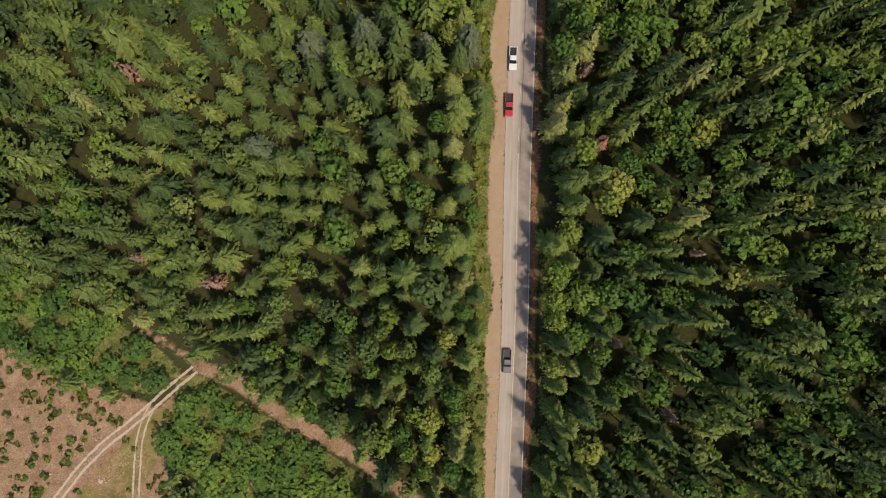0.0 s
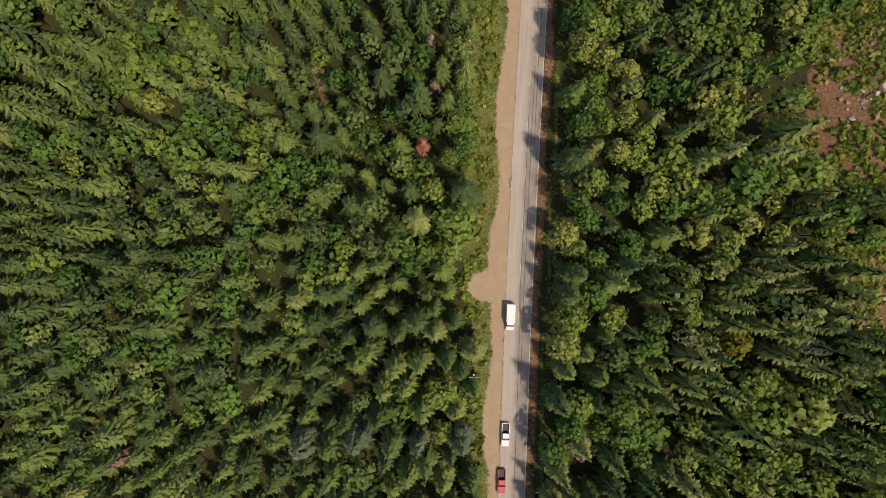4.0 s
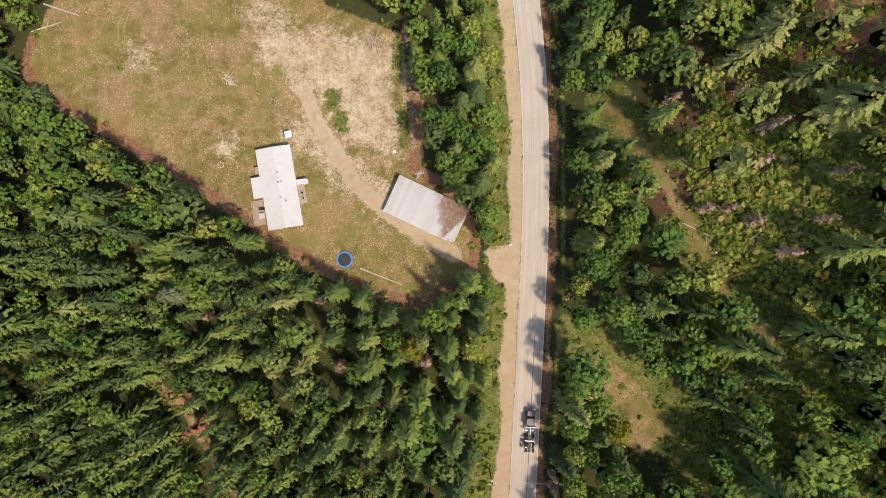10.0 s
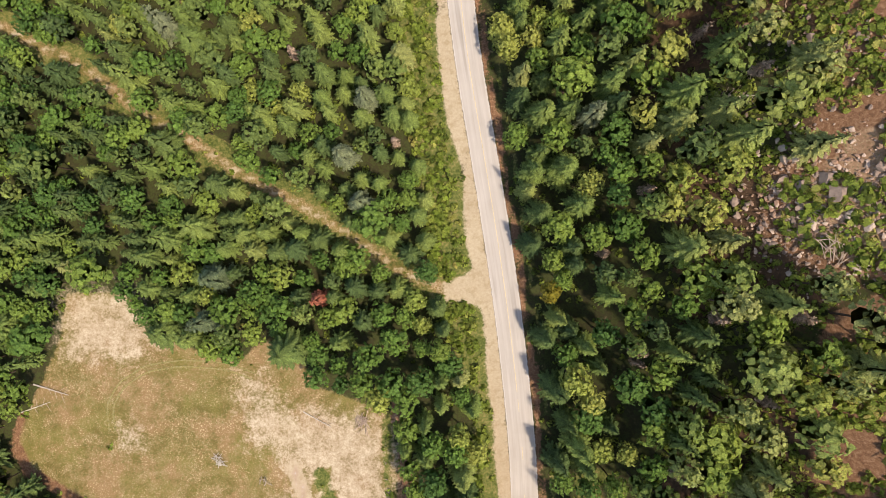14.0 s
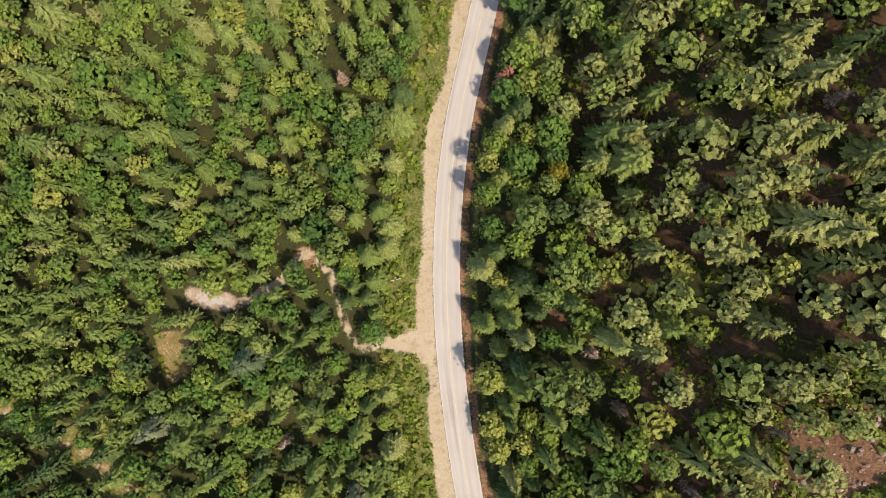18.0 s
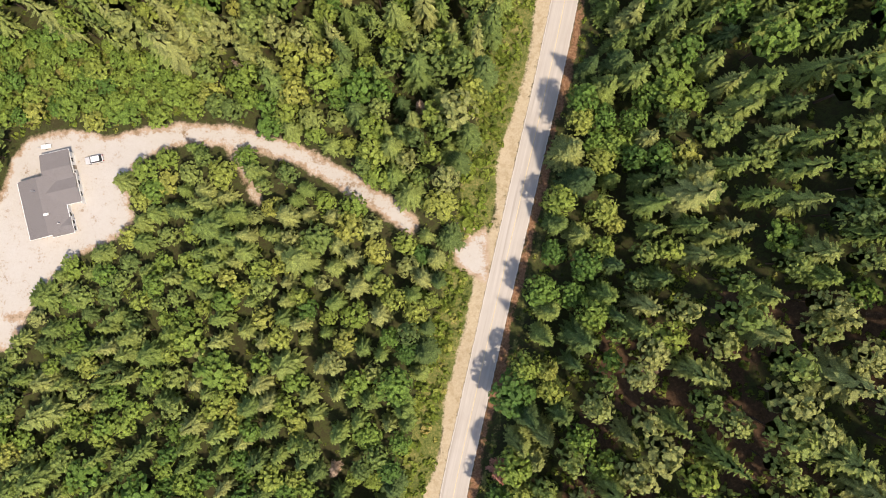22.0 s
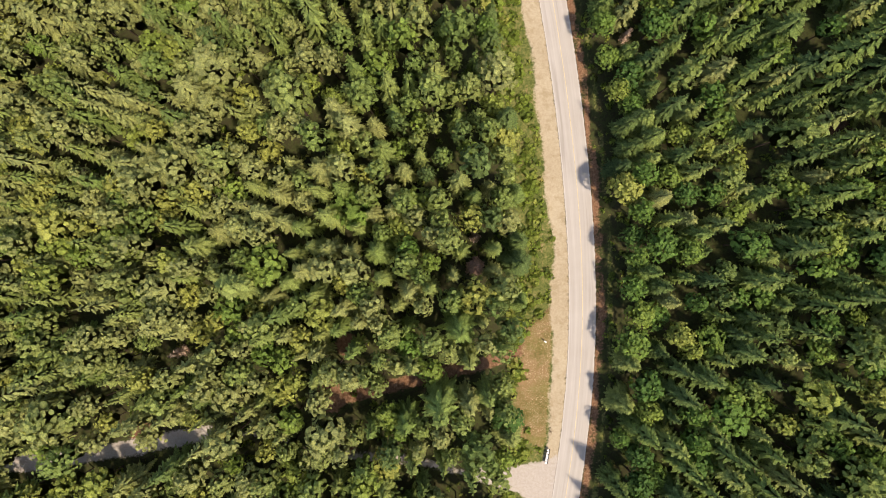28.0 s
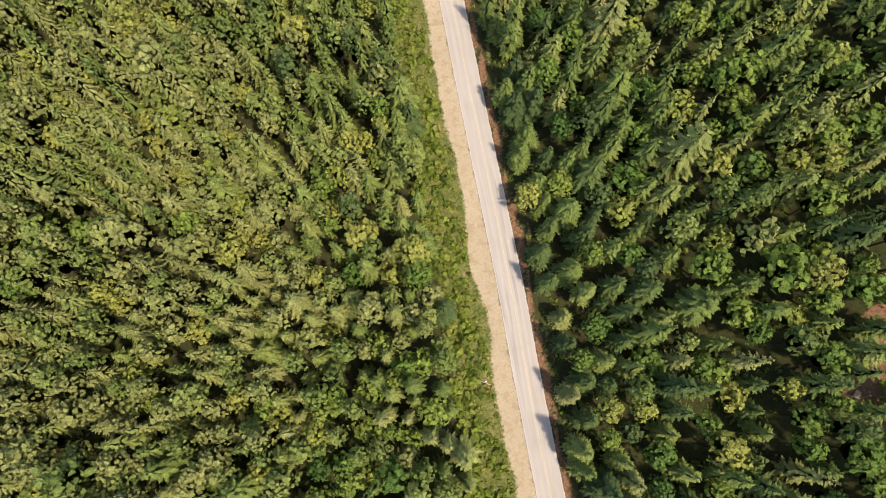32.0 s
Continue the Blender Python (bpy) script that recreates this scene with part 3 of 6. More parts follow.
def fast_mesh(name, verts, tris, mats, which=None, tint=None):
    """A mesh from arrays of vertices and triangles, with a material slot a face and a tint a vertex."""
    me = bpy.data.meshes.new(name)
    verts = np.asarray(verts)
    rib, puff, verts = (verts[:, 3], verts[:, 4:], verts[:, :3]) if verts.shape[1] == 7 else (None, None, verts)
    me.vertices.add(len(verts))
    me.vertices.foreach_set("co", np.asarray(verts, np.float32).ravel())
    me.loops.add(len(tris) * 3)
    me.loops.foreach_set("vertex_index", np.asarray(tris, np.int32).ravel())
    me.polygons.add(len(tris))
    me.polygons.foreach_set("loop_start", np.arange(0, len(tris) * 3, 3, dtype=np.int32))
    for m in mats:
        me.materials.append(m)
    if which is not None:
        me.polygons.foreach_set("material_index", np.asarray(which, np.int32))
    if tint is not None:
        me.attributes.new("tint", "FLOAT", "POINT").data.foreach_set("value", np.asarray(tint, np.float32))
    if rib is not None:
        me.attributes.new("rib", "FLOAT", "POINT").data.foreach_set("value", rib.astype(np.float32))
        me.attributes.new("puff", "FLOAT_VECTOR", "POINT").data.foreach_set("vector", puff.astype(np.float32).ravel())
    me.update(calc_edges=True)
    me.validate()
    return me


def build_ground():
    gx = np.concatenate([[-3000, -1500, -700, -380, -230, -180], np.arange(-150, 171, 1.9), [190, 240, 400, 720, 1500, 3000]])
    gy = np.concatenate([[-3000, -1500, -700, -380, -230, -160, -130], np.arange(-110, 901, 1.9), [930, 980, 1100, 1400, 2000, 4000]])
    x, y = (a.ravel() for a in np.meshgrid(gx, gy))
    verts = np.stack([x, y, rise(x, y)], 1)
    nx = len(gx)
    i = (np.arange(len(gy) - 1)[:, None] * nx + np.arange(nx - 1)[None]).ravel()
    tris = np.concatenate([np.stack([i, i + 1, i + nx + 1], 1), np.stack([i, i + nx + 1, i + nx], 1)])
    me = fast_mesh("ground", verts, tris, [M_GROUND])
    me.shade_smooth()
    for name, v in patches(x, y).items():
        me.attributes.new(name, "FLOAT", "POINT").data.foreach_set("value", v.astype(np.float32))
    return tagged(new("ground", me), "forest floor with dry grass, gravel and red soil patches", "ground", kind="structure")


def ribbon(y0, y1, left, right, z, step=4.0):
    """A strip along the road between two offsets from its middle; returns vertices, faces and places across and along."""
    ys = np.linspace(y0, y1, max(2, int((y1 - y0) / step) + 1))
    cx, s = road_x(ys), np.interp(ys, FINE_Y, FINE_S)
    n = np.sqrt(1 + s * s)
    verts, uv = [], []
    for a, b, px, py in zip(cx, ys, 1 / n, -s / n):
        for o in (left, right):
            verts.append((a + o * px, b + o * py, z))
            uv.append((o, b))
    faces = [(2 * i, 2 * i + 1, 2 * i + 3, 2 * i + 2) for i in range(len(ys) - 1)]
    return verts, faces, uv


def strip(name, mat, *span, parent=None):
    verts, faces, uv = ribbon(*span)
    me = mesh_of(name, verts, faces, mat)
    layer = me.uv_layers.new(name="UVMap")
    for loop in me.loops:
        layer.data[loop.index].uv = uv[loop.vertex_index]
    ob = new(name, me)
    ob.parent = parent
    return ob


def rut(line, half, mat=M_RUT):
    """A strip of bare earth pressed by wheels, lying close on the ground."""
    pts = []
    for (ax, ay), (bx, by) in zip(line, line[1:]):
        m = max(1, int(math.hypot(bx - ax, by - ay) / 1.5))
        pts += [(ax + (bx - ax) * k / m, ay + (by - ay) * k / m) for k in range(m)]
    pts.append(line[-1])
    px, py = (np.array(v) for v in zip(*pts))
    soft = np.array([0.25, 0.5, 0.25])
    px[1:-1], py[1:-1] = np.convolve(px, soft, "valid"), np.convolve(py, soft, "valid")
    tx, ty = np.gradient(px), np.gradient(py)
    n = np.hypot(tx, ty)
    verts, uv = [], []
    for k, (o, w) in enumerate(((-half, 0), (half, 1))):
        vx, vy = px - o * ty / n, py + o * tx / n
        verts.append(np.stack([vx, vy, rise(vx, vy) + 0.07], 1))
        uv.append(np.full(len(px), w))
    m = len(px)
    me = mesh_of("wheel_rut", np.concatenate(verts), [(i, i + 1, i + m + 1, i + m) for i in range(m - 1)], mat)
    layer = me.uv_layers.new(name="UVMap")
    side = np.concatenate(uv)
    for loop in me.loops:
        layer.data[loop.index].uv = (side[loop.vertex_index], 0)
    return new("wheel_rut", me)


def build_road():
    road = tagged(strip("road", M_ASPHALT, -380, 1280, -3.55, 3.55, 0.05), "sun-bleached two-lane asphalt road with worn paint", "road", kind="structure")
    for o, start in ((-3.22, 250), (3.2, -380)):
        strip("edge_line", M_WHITE_LINE, start, 1280, o - 0.07, o + 0.07, 0.056, parent=road)
    strip("centre_line", M_YELLOW_LINE, -380, 24, -0.11, 0.11, 0.056, parent=road)
    strip("centre_line", M_YELLOW_LINE, 296, 1280, -0.1, 0.1, 0.056, parent=road)
    for i in range(23):
        strip("lane_dash", M_YELLOW_LINE, 27 + 12 * i, 30.2 + 12 * i, -0.08, 0.08, 0.056, parent=road)
    for y0, y1, o in ((20, 82, 0.5), (60, 140, 1.15), (78, 128, 0.2), (120, 175, 1.9), (150, 215, 1.0)):
        strip("tar_seal", M_TAR, y0, y1, o - 0.07, o + 0.07, 0.054, parent=road)
    return road


soil = build_ground()
build_road()
for way, gap, half, earth in ((LOT_TRACK, 0.85, 0.62, M_RUT), (LOT_TRACK_B, 0.75, 0.42, M_RUT), (RING_TRACK, 0.8, 0.4, M_PRESSED)):
    for side in twin(way, gap):
        rut(side, half, earth).parent = soil

# ---- trees: crowns of many separate sprays ----
def ribbed(verts, pattern, soft=None):
    """Vertices with a fourth number, 1 at the rib of a spray and 0 at its frayed edge, and the soft outward direction of the crown there."""
    return np.column_stack([verts, np.resize(pattern, len(verts)), np.zeros((len(verts), 3)) if soft is None else soft])


def unit(v):
    return v / (np.linalg.norm(v, axis=-1, keepdims=True) + 1e-9)


def blades(p0, p1, width, lift):
    """Drooping boughs, each a ridged blade of two triangles, from p0 out to p1."""
    p0, p1 = np.asarray(p0, float), np.asarray(p1, float)
    ahead = p1 - p0
    side = unit(np.stack([-ahead[:, 1], ahead[:, 0], np.zeros(len(ahead))], 1))
    mid = p0 + ahead * 0.57
    w, up = np.asarray(width)[:, None], np.zeros_like(mid)
    up[:, 2] = lift
    out = unit(unit(ahead * (1, 1, 0)) + (0, 0, 0.55))
    soft = np.stack([unit(out + (0, 0, 0.5)), unit(out - side * 0.35), out, unit(out + side * 0.35)], 1).reshape(-1, 3)
    verts = ribbed(np.stack([p0 + up, mid - side * w - up, p1, mid + side * w - up], 1).reshape(-1, 3), (1.0, 0.0, 0.55, 0.0), soft)
    one = np.array([(0, 1, 2), (0, 2, 3)])
    return verts, (np.arange(len(p0))[:, None, None] * 4 + one).reshape(-1, 3)


def tufts(c, n, a, b, rng, bend=0.35, soft=None):
    """Clumps of leaves, each a bent diamond at c that faces n."""
    n = unit(n)
    u = unit(np.cross(n, rng.normal(size=n.shape)))
    v = np.cross(n, u)
    a, b = np.asarray(a)[:, None], np.asarray(b)[:, None]
    soft = np.repeat(n if soft is None else unit(soft), 4, axis=0)
    verts = ribbed(np.stack([c - u * a - n * a * bend, c - v * b, c + u * a - n * a * bend, c + v * b], 1).reshape(-1, 3), (0.15, 0.85, 0.15, 0.85), soft)
    one = np.array([(0, 1, 3), (1, 2, 3)])
    return verts, (np.arange(len(c))[:, None, None] * 4 + one).reshape(-1, 3)


def joined(*pieces):
    verts, tris, at = [], [], 0
    for v, t in pieces:
        verts.append(v)
        tris.append(np.asarray(t) + at)
        at += len(v)
    return np.concatenate(verts), np.concatenate(tris)


def cone(r0, r1, z0, z1, sides, lean=(0, 0)):
    a = np.arange(sides) * 2 * np.pi / sides
    ring = np.stack([np.cos(a), np.sin(a)], 1)
    low = np.column_stack([ring * r0, np.full(sides, z0)])
    top = np.column_stack([ring * r1 + np.array(lean), np.full(sides, z1)])
    i = np.arange(sides)
    j = (i + 1) % sides
    return ribbed(np.concatenate([low, top]), (1.0,)), np.concatenate([np.stack([i, j, j + sides], 1), np.stack([i, j + sides, i + sides], 1)])


def fir_crown(rng, tiers, per, rich=False, shape=0.8, radius=2.9, height=20.0, droop=0.3, core=True, slim=1.0):
    """A conifer's crown: whorls of drooping boughs round a narrow core, some longer than the rest."""
    z0, p0, p1, w = height * 0.16, [], [], []
    for k in range(tiers):
        f = k / (tiers - 1)
        z, rz = z0 + (height - z0 - 0.6) * f ** 0.92, radius * (1 - f) ** shape + 0.3
        n = max(4, round(per * (1 - 0.45 * f)))
        for i in range(n):
            a = 2 * np.pi * (i + rng.uniform(-0.3, 0.3)) / n + k * 2.4
            ln, d = rz * rng.uniform(0.55, 1.2), np.array([np.cos(a), np.sin(a)])
            zz = z + rng.uniform(-0.7, 0.7)
            out = np.array([*(d * ln), zz - droop * ln * rng.uniform(0.4, 1.5)])
            root = np.array([*(d * 0.12 * ln), zz + 0.12 * ln])
            p0.append(root), p1.append(out), w.append((ln * rng.uniform(0.14, 0.24) + 0.18) * slim)
            if rich:
                for s in (-1, 1):
                    b = a + s * rng.uniform(0.45, 0.8)
                    start = root + (out - root) * rng.uniform(0.3, 0.5)
                    p0.append(start)
                    p1.append(start + np.array([np.cos(b) * ln * 0.5, np.sin(b) * ln * 0.5, -0.2 * ln * rng.uniform(0.3, 1.3)]))
                    w.append((ln * 0.19 + 0.12) * slim)
    tip = (np.array([[0, 0, height - 1.6]] * 3), np.array([[0.35 * np.cos(q), 0.35 * np.sin(q), height] for q in (0, 2.1, 4.2)]))
    p0, p1 = np.concatenate([p0, tip[0]]), np.concatenate([p1, tip[1]])
    w = np.concatenate([w, [0.25] * 3])
    boughs = blades(p0, p1, w, 0.1)
    return joined(boughs, cone(radius * 0.44, 0.1, z0 + 0.5, height - 1.5, 6)) if core else boughs


def round_crown(rng, lobes, leaves, radius=3.2, height=17.0, leaf=0.62, deep=0.27):
    """A broad-leaved or pine crown: lobes, each a shell of leaf clumps."""
    c, n, soft, mid = [], [], [], np.array([0, 0, height * 0.62])
    for k in range(lobes):
        f = (k + 0.5) / lobes
        up, a = 1 - 1.35 * f, k * 2.4 + rng.uniform(-0.4, 0.4)
        ring = math.sqrt(max(0.0, 1 - up * up))
        spot = mid + np.array([math.cos(a) * ring * radius * 0.62, math.sin(a) * ring * radius * 0.62, up * height * deep])
        size = radius * rng.uniform(0.36, 0.6)
        d = rng.normal(size=(leaves, 3))
        d[:, 2] = np.abs(d[:, 2]) * 0.9 - 0.25
        d /= np.linalg.norm(d, axis=1)[:, None]
        c.append(spot + d * size * rng.uniform(0.7, 1.15, (leaves, 1)) * np.array([1, 1, 1.25]))
        n.append(d + rng.normal(size=d.shape) * 0.45 + np.array([0, 0, 0.25]))
        soft.append(d + unit((spot - mid) / (radius, radius, height * deep)) * 0.7)
    c, n, soft = np.concatenate(c), np.concatenate(n), np.concatenate(soft)
    s = rng.uniform(0.75, 1.5, len(c)) * leaf
    core = cone(radius * 0.5, radius * 0.22, height * 0.4, height * 0.8, 6)
    return joined(tufts(c, n, s, s * 0.75, rng, soft=soft), core)


def trunk_mesh(rng, height, radius, sides=7):
    pieces = [cone(radius * 1.5, radius, 0, 0.5, sides)]
    pieces.append(cone(radius, radius * 0.25, 0.5, height, sides))
    return joined(*pieces)


def snag_mesh(rng, height, spread, twigs):
    """The bare boughs of a dead tree, thin and forked."""
    pieces = []
    for i in range(twigs):
        f = rng.uniform(0.3, 0.98)
        a, ln = i * 2.4 + rng.uniform(-0.5, 0.5), spread * (1.15 - f) * rng.uniform(0.6, 1.2) + 0.4
        start = np.array([0, 0, height * f])
        d = np.array([math.cos(a), math.sin(a), rng.uniform(-0.15, 0.35)])
        pieces.append(twig(start, start + d * ln, 0.1))
        for s in (-0.6, 0.6):
            b = a + s
            at = start + d * ln * rng.uniform(0.35, 0.65)
            pieces.append(twig(at, at + np.array([math.cos(b), math.sin(b), rng.uniform(-0.1, 0.4)]) * ln * 0.45, 0.06))
    return joined(*pieces)


def twig(p, q, r):
    """A tapering three-sided stick from p to q."""
    d = q - p
    u = np.cross(d, (0.3, 0.2, 0.93))
    u = u / (np.linalg.norm(u) + 1e-9)
    v = np.cross(d, u)
    v = v / (np.linalg.norm(v) + 1e-9)
    ring = [p + r * (math.cos(k * 2.094) * u + math.sin(k * 2.094) * v) for k in range(3)]
    return ribbed(np.array(ring + [q]), (1.0,)), np.array([(0, 1, 3), (1, 2, 3), (2, 0, 3)])


def tree_proto(name, crown, trunk, mat, label, category, group, bark=M_BARK, crown_name="crown"):
    root = tagged(new(name), label, category, group)
    for part_name, (v, t), m in (("trunk", trunk, bark), (crown_name, crown, mat)):
        ob = new(part_name, fast_mesh(part_name, v, t, [m]))
        ob.parent = root
    return root


def at_place(x, y, turn, wide, tall, lean=0.0):
    return pose(x, y, float(rise(x, y)) - 0.05, lean, 0, turn) @ Matrix.Diagonal((wide, wide, tall, 1))


# trees that stand out: grey snags, red dead firs, lime and silver ones
SNAGS = ((54.2, -40), (60.3, -1), (35, 44), (-74, -2), (42, -23), (-1, 144), (0, 133), (8, 143), (33, 178), (2, 209), (-19, 208), (-24, 224), (33, 181),
    (-51, 220), (52.8, 309), (71.3, 272), (75.7, 256), (67.7, 317), (87.2, 243), (-28, 380), (-3, 358), (52.9, 306), (62.3, 377), (44, 404), (-14, 469),
    (59.2, 496), (86.0, 456), (64.2, 440), (-37, 567), (7, 557), (23, 667), (-49, 639), (76.0, 263), (66.2, 246), (59.7, 716), (77.9, 264), (89.5, 253),
    (70.7, 246), (75.3, 243), (93.7, 238), (81.6, 236), (84.2, 170), (58.5, 271), (61.5, 281), (53.6, 345), (80.9, 318), (76.2, 300), (49.7, 392),
    (75.2, 392), (72.0, 368), (46.1, 331), (88.8, 170), (99.5, 152))
RED_FIRS = ((37, 25), (-76, 43), (-55, -8), (-3, 119), (-53, 194), (-21, 320), (26, 469), (23, 660))
LIME_TREES = ((-1, 213), (34, 322), (67.9, 73), (37, 445), (47.0, 194))
SILVER_FIRS = ((-15, 354), (-11, 343), (-10, 368), (-57, 385), (-44, 24), (6, 49), (-4, 48), (-46, 325), (-47, 315), (-58, 226), (82.0, 73), (-31, 48), (-18, 50),
    (-35, 401), (42, 362))
def plant():
    """Places for all trees: x, y, spacing, whether broad-leaved, height, tint."""
    rng = np.random.default_rng(7)
    n = 110000
    x, y = rng.uniform(-138, 152, n), rng.uniform(-105, 905, n)
    seen = (y > 770) | (np.abs(x - 0.0214 * y) < 117)
    d = off_road(x, y)
    ground = patches(x, y)
    ok = ((d > 7.2 + 3.5 * rng.uniform(0, 1, n) ** 2) | (-d > 5.6 + shoulder(y) + verge(y) + rng.uniform(-0.5, 1.5, n)))
    for k, most in (("pale", 0.15), ("grass", 0.22), ("grey", 0.25), ("dirt", 0.08)):
        ok &= ground[k] < most
    chance = np.where(ground["red"] > 0.45, 0.035, np.where(ground["litter"] > 0.5, 0.6, 1.0))
    regrown = np.maximum(inside(x, y, LOT_BUSHES), inside(x, y, LOT_EDGE)) > -0.5
    lush = (inside(x, y, LUSH) > -2) | regrown
    chance *= np.where(np.maximum.reduce([beside(x, y, WOOD_PATH[:4], 2.6), beside(x, y, WOOD_PATH[3:], 1.1), beside(x, y, LOGGING_ROAD[:3], 3.2), beside(x, y, LOGGING_ROAD[2:], 4.0), beside(x, y, LOT_TRACK, 3.8), beside(x, y, LOT_TRACK_B, 3.5), beside(x, y, FOREST_LANE, 3.5), beside(x, y, GREY_LANE[6:], 3.4), beside(x, y, DRIVE_SPUR, 2.8), beside(x, y, DRIVE, 3.6), beside(x, y, TRAIL, 2.7)]) > 0, 0, 1)
    chance *= np.where((ground["cut"] > 0.55) & ~regrown, 0, 1) * seen
    chance *= np.where((d > 37) & (y > 168) & (y < 262), 0.36, 1)
    gap = wave(x, y, 7.0, 1.3) + 0.5 * wave(x, y, 3.1, 4.0)
    chance *= np.where(gap > 1.12, 0.1, 1)
    for p, few in ((BRUSH, 0.05), (BRUSH_B, 0.12), *((p, 0.12) for p in RED_PATCHES[:4]), *((p, 0.45) for p in RED_PATCHES[4:])):
        chance *= np.where(np.maximum(inside(x, y, p) + 1, inside(x + 8, y, p)) > 0, few, 1)
    chance *= np.where(np.maximum(inside(x - 4, y + 4, MEADOW_A), inside(x - 8, y + 7, MEADOW_A)) > -1, 0.2, 1)
    chance *= np.where((x > 71) & (y > 322) & (y < 408), 0.45, 1)
    chance *= np.where(beside(x, y, EAST_TRACK, 4.6) > 0, 0, 1)
    chance *= np.where(np.maximum.reduce([inside(x, y, CLEARING), inside(x, y, MEADOW_A), inside(x, y, MEADOW_B)]) > -1.5, 0, 1)
    ok &= rng.uniform(0, 1, n) < chance
    east = d > 0
    thin = east & (y > 225) & (y < 515) & (d > open_wood(y) - 1 + 5 * wave(x, y, 12, 4))
    space = np.where(east, 4.55, 4.1) + 0.5 * wave(x, y, 40, 2)
    space = np.where(thin, 5.3, space)
    space = np.where(~east & (y > 615), 3.65, space)
    space = np.where(~east & (y > 330) & (y < 615), 3.85, space)
    space = np.where(~east & (y > 450) & (y < 515) & (d < -12), 3.9, space)
    big = rng.uniform(0, 1, n) < np.where(east, 0.12, 0.16)
    space = np.where(big, space * 1.4, space * rng.uniform(0.86, 1.08, n))
    leafy = np.where(~east & (y < 300), 0.2, 0.28) + 0.2 * wave(x, y, 30, 5)
    leafy = np.where(east & (y > 90) & (y < 235), 0.7, leafy)
    leafy = np.where(east & (y > 235) & (y < 560), np.where(d < open_wood(y) + 6, 0.45, 0.15), leafy)
    leafy = np.where(~east & (y > 615), 0.16, np.where(~east & (y > 445) & (y < 520), 0.42, leafy))
    leafy = np.where(~east & (y > 240) & (y < 330), 0.7, leafy)
    leafy = np.where(east & (y > 560), 0.3, leafy)
    broad = rng.uniform(0, 1, n) < leafy
    grown = np.where(east, along(y, (-100, 20.5), (235, 20.5), (300, 18), (500, 18.5), (900, 19.5)),
                     along(y, (-100, 12.5), (60, 12), (115, 18), (240, 18.5), (330, 13), (440, 12.5), (470, 12), (512, 12), (545, 16), (570, 21.5), (650, 21.5), (900, 20.5)))
    grown = grown + np.where(~east & (y < 110) & (d > -45), 6.5, 0)
    tall = np.clip(rng.normal(0, 3.0, n), -6, 6) * grown / 18 + grown + 1.5 * wave(x, y, 25, 8)
    tall = np.where((x < -60) & (y < -3), tall * 0.6, np.where(big, tall * 1.18, tall))
    by_yard = np.maximum.reduce([inside(x, y, YARD) + 14, beside(x, y, DRIVE, 12.5), beside(x, y, DRIVE_SPUR, 9)]) > 0
    tall = np.where(by_yard, tall * 0.55, tall)
    tall = np.where((inside(x, y, CLEARING) > -14) & (y < 290 - 0.55 * (x + 98)), tall * 1.25, tall)
    tall = np.where((-d > 0) & (-d < 15), tall * 0.82, np.where((d > 0) & (d < 12), tall * np.where((y > 60) & (y < 200), 1.1, 1.0), tall)) * np.where(broad, 0.88, 1.06)
    tint = 0.36 + 0.22 * rng.normal(size=n) + 0.1 * wave(x, y, 18, 3)
    # Beyond d -55, extra tint paints front-lit brightness into the tree colour
    tint = tint + np.where(east, np.where(y > 265, 0.02, -0.06), 0.05) + np.where(y > 380, 0.1, 0) + np.where(~east & (y > 565), 0.24, 0) + np.where(~east & (y > 590) & (d < -55), 0.16, 0) + np.where(~east & (y > 480) & (y < 575), 0.16, 0) + np.where(thin, 0.36, 0) + np.where(thin & (y > 270) & (y < 370), 0.08, 0) + np.where(east & (d > 30), 0.1, 0) - np.where(y < 120, 0.04, 0) + np.where(east & (y > 35) & (y < 130) & (x > 45), 0.28, 0)
    space, tall, broad = np.where(lush, np.where(regrown, 4.7, 3.3), space), np.where(lush, rng.uniform(3.5, 8.5, n) * np.where(regrown, 0.62, 1), tall), broad | lush
    tint = np.where(lush, np.where(regrown, 0.28, 0.6) + 0.15 * rng.normal(size=n), tint)
    taken, cells = [], {}
    for px, py in SNAGS + RED_FIRS + LIME_TREES + SILVER_FIRS:
        cells.setdefault((int(px // 4), int(py // 4)), []).append((px, py, 3.6))
    for i in np.flatnonzero(ok):
        px, py, r = float(x[i]), float(y[i]), float(space[i])
        a, b = int(px // 4), int(py // 4)
        if all((px - qx) ** 2 + (py - qy) ** 2 > (r * 0.5 + s * 0.5) ** 2
               for u in (-2, -1, 0, 1, 2) for v in (-2, -1, 0, 1, 2) for qx, qy, s in cells.get((a + u, b + v), ())):
            cells.setdefault((a, b), []).append((px, py, r))
            taken.append(i)
    t = np.array(taken)
    return x[t], y[t], space[t], broad[t], tall[t], np.clip(tint[t], 0.02, 0.98)


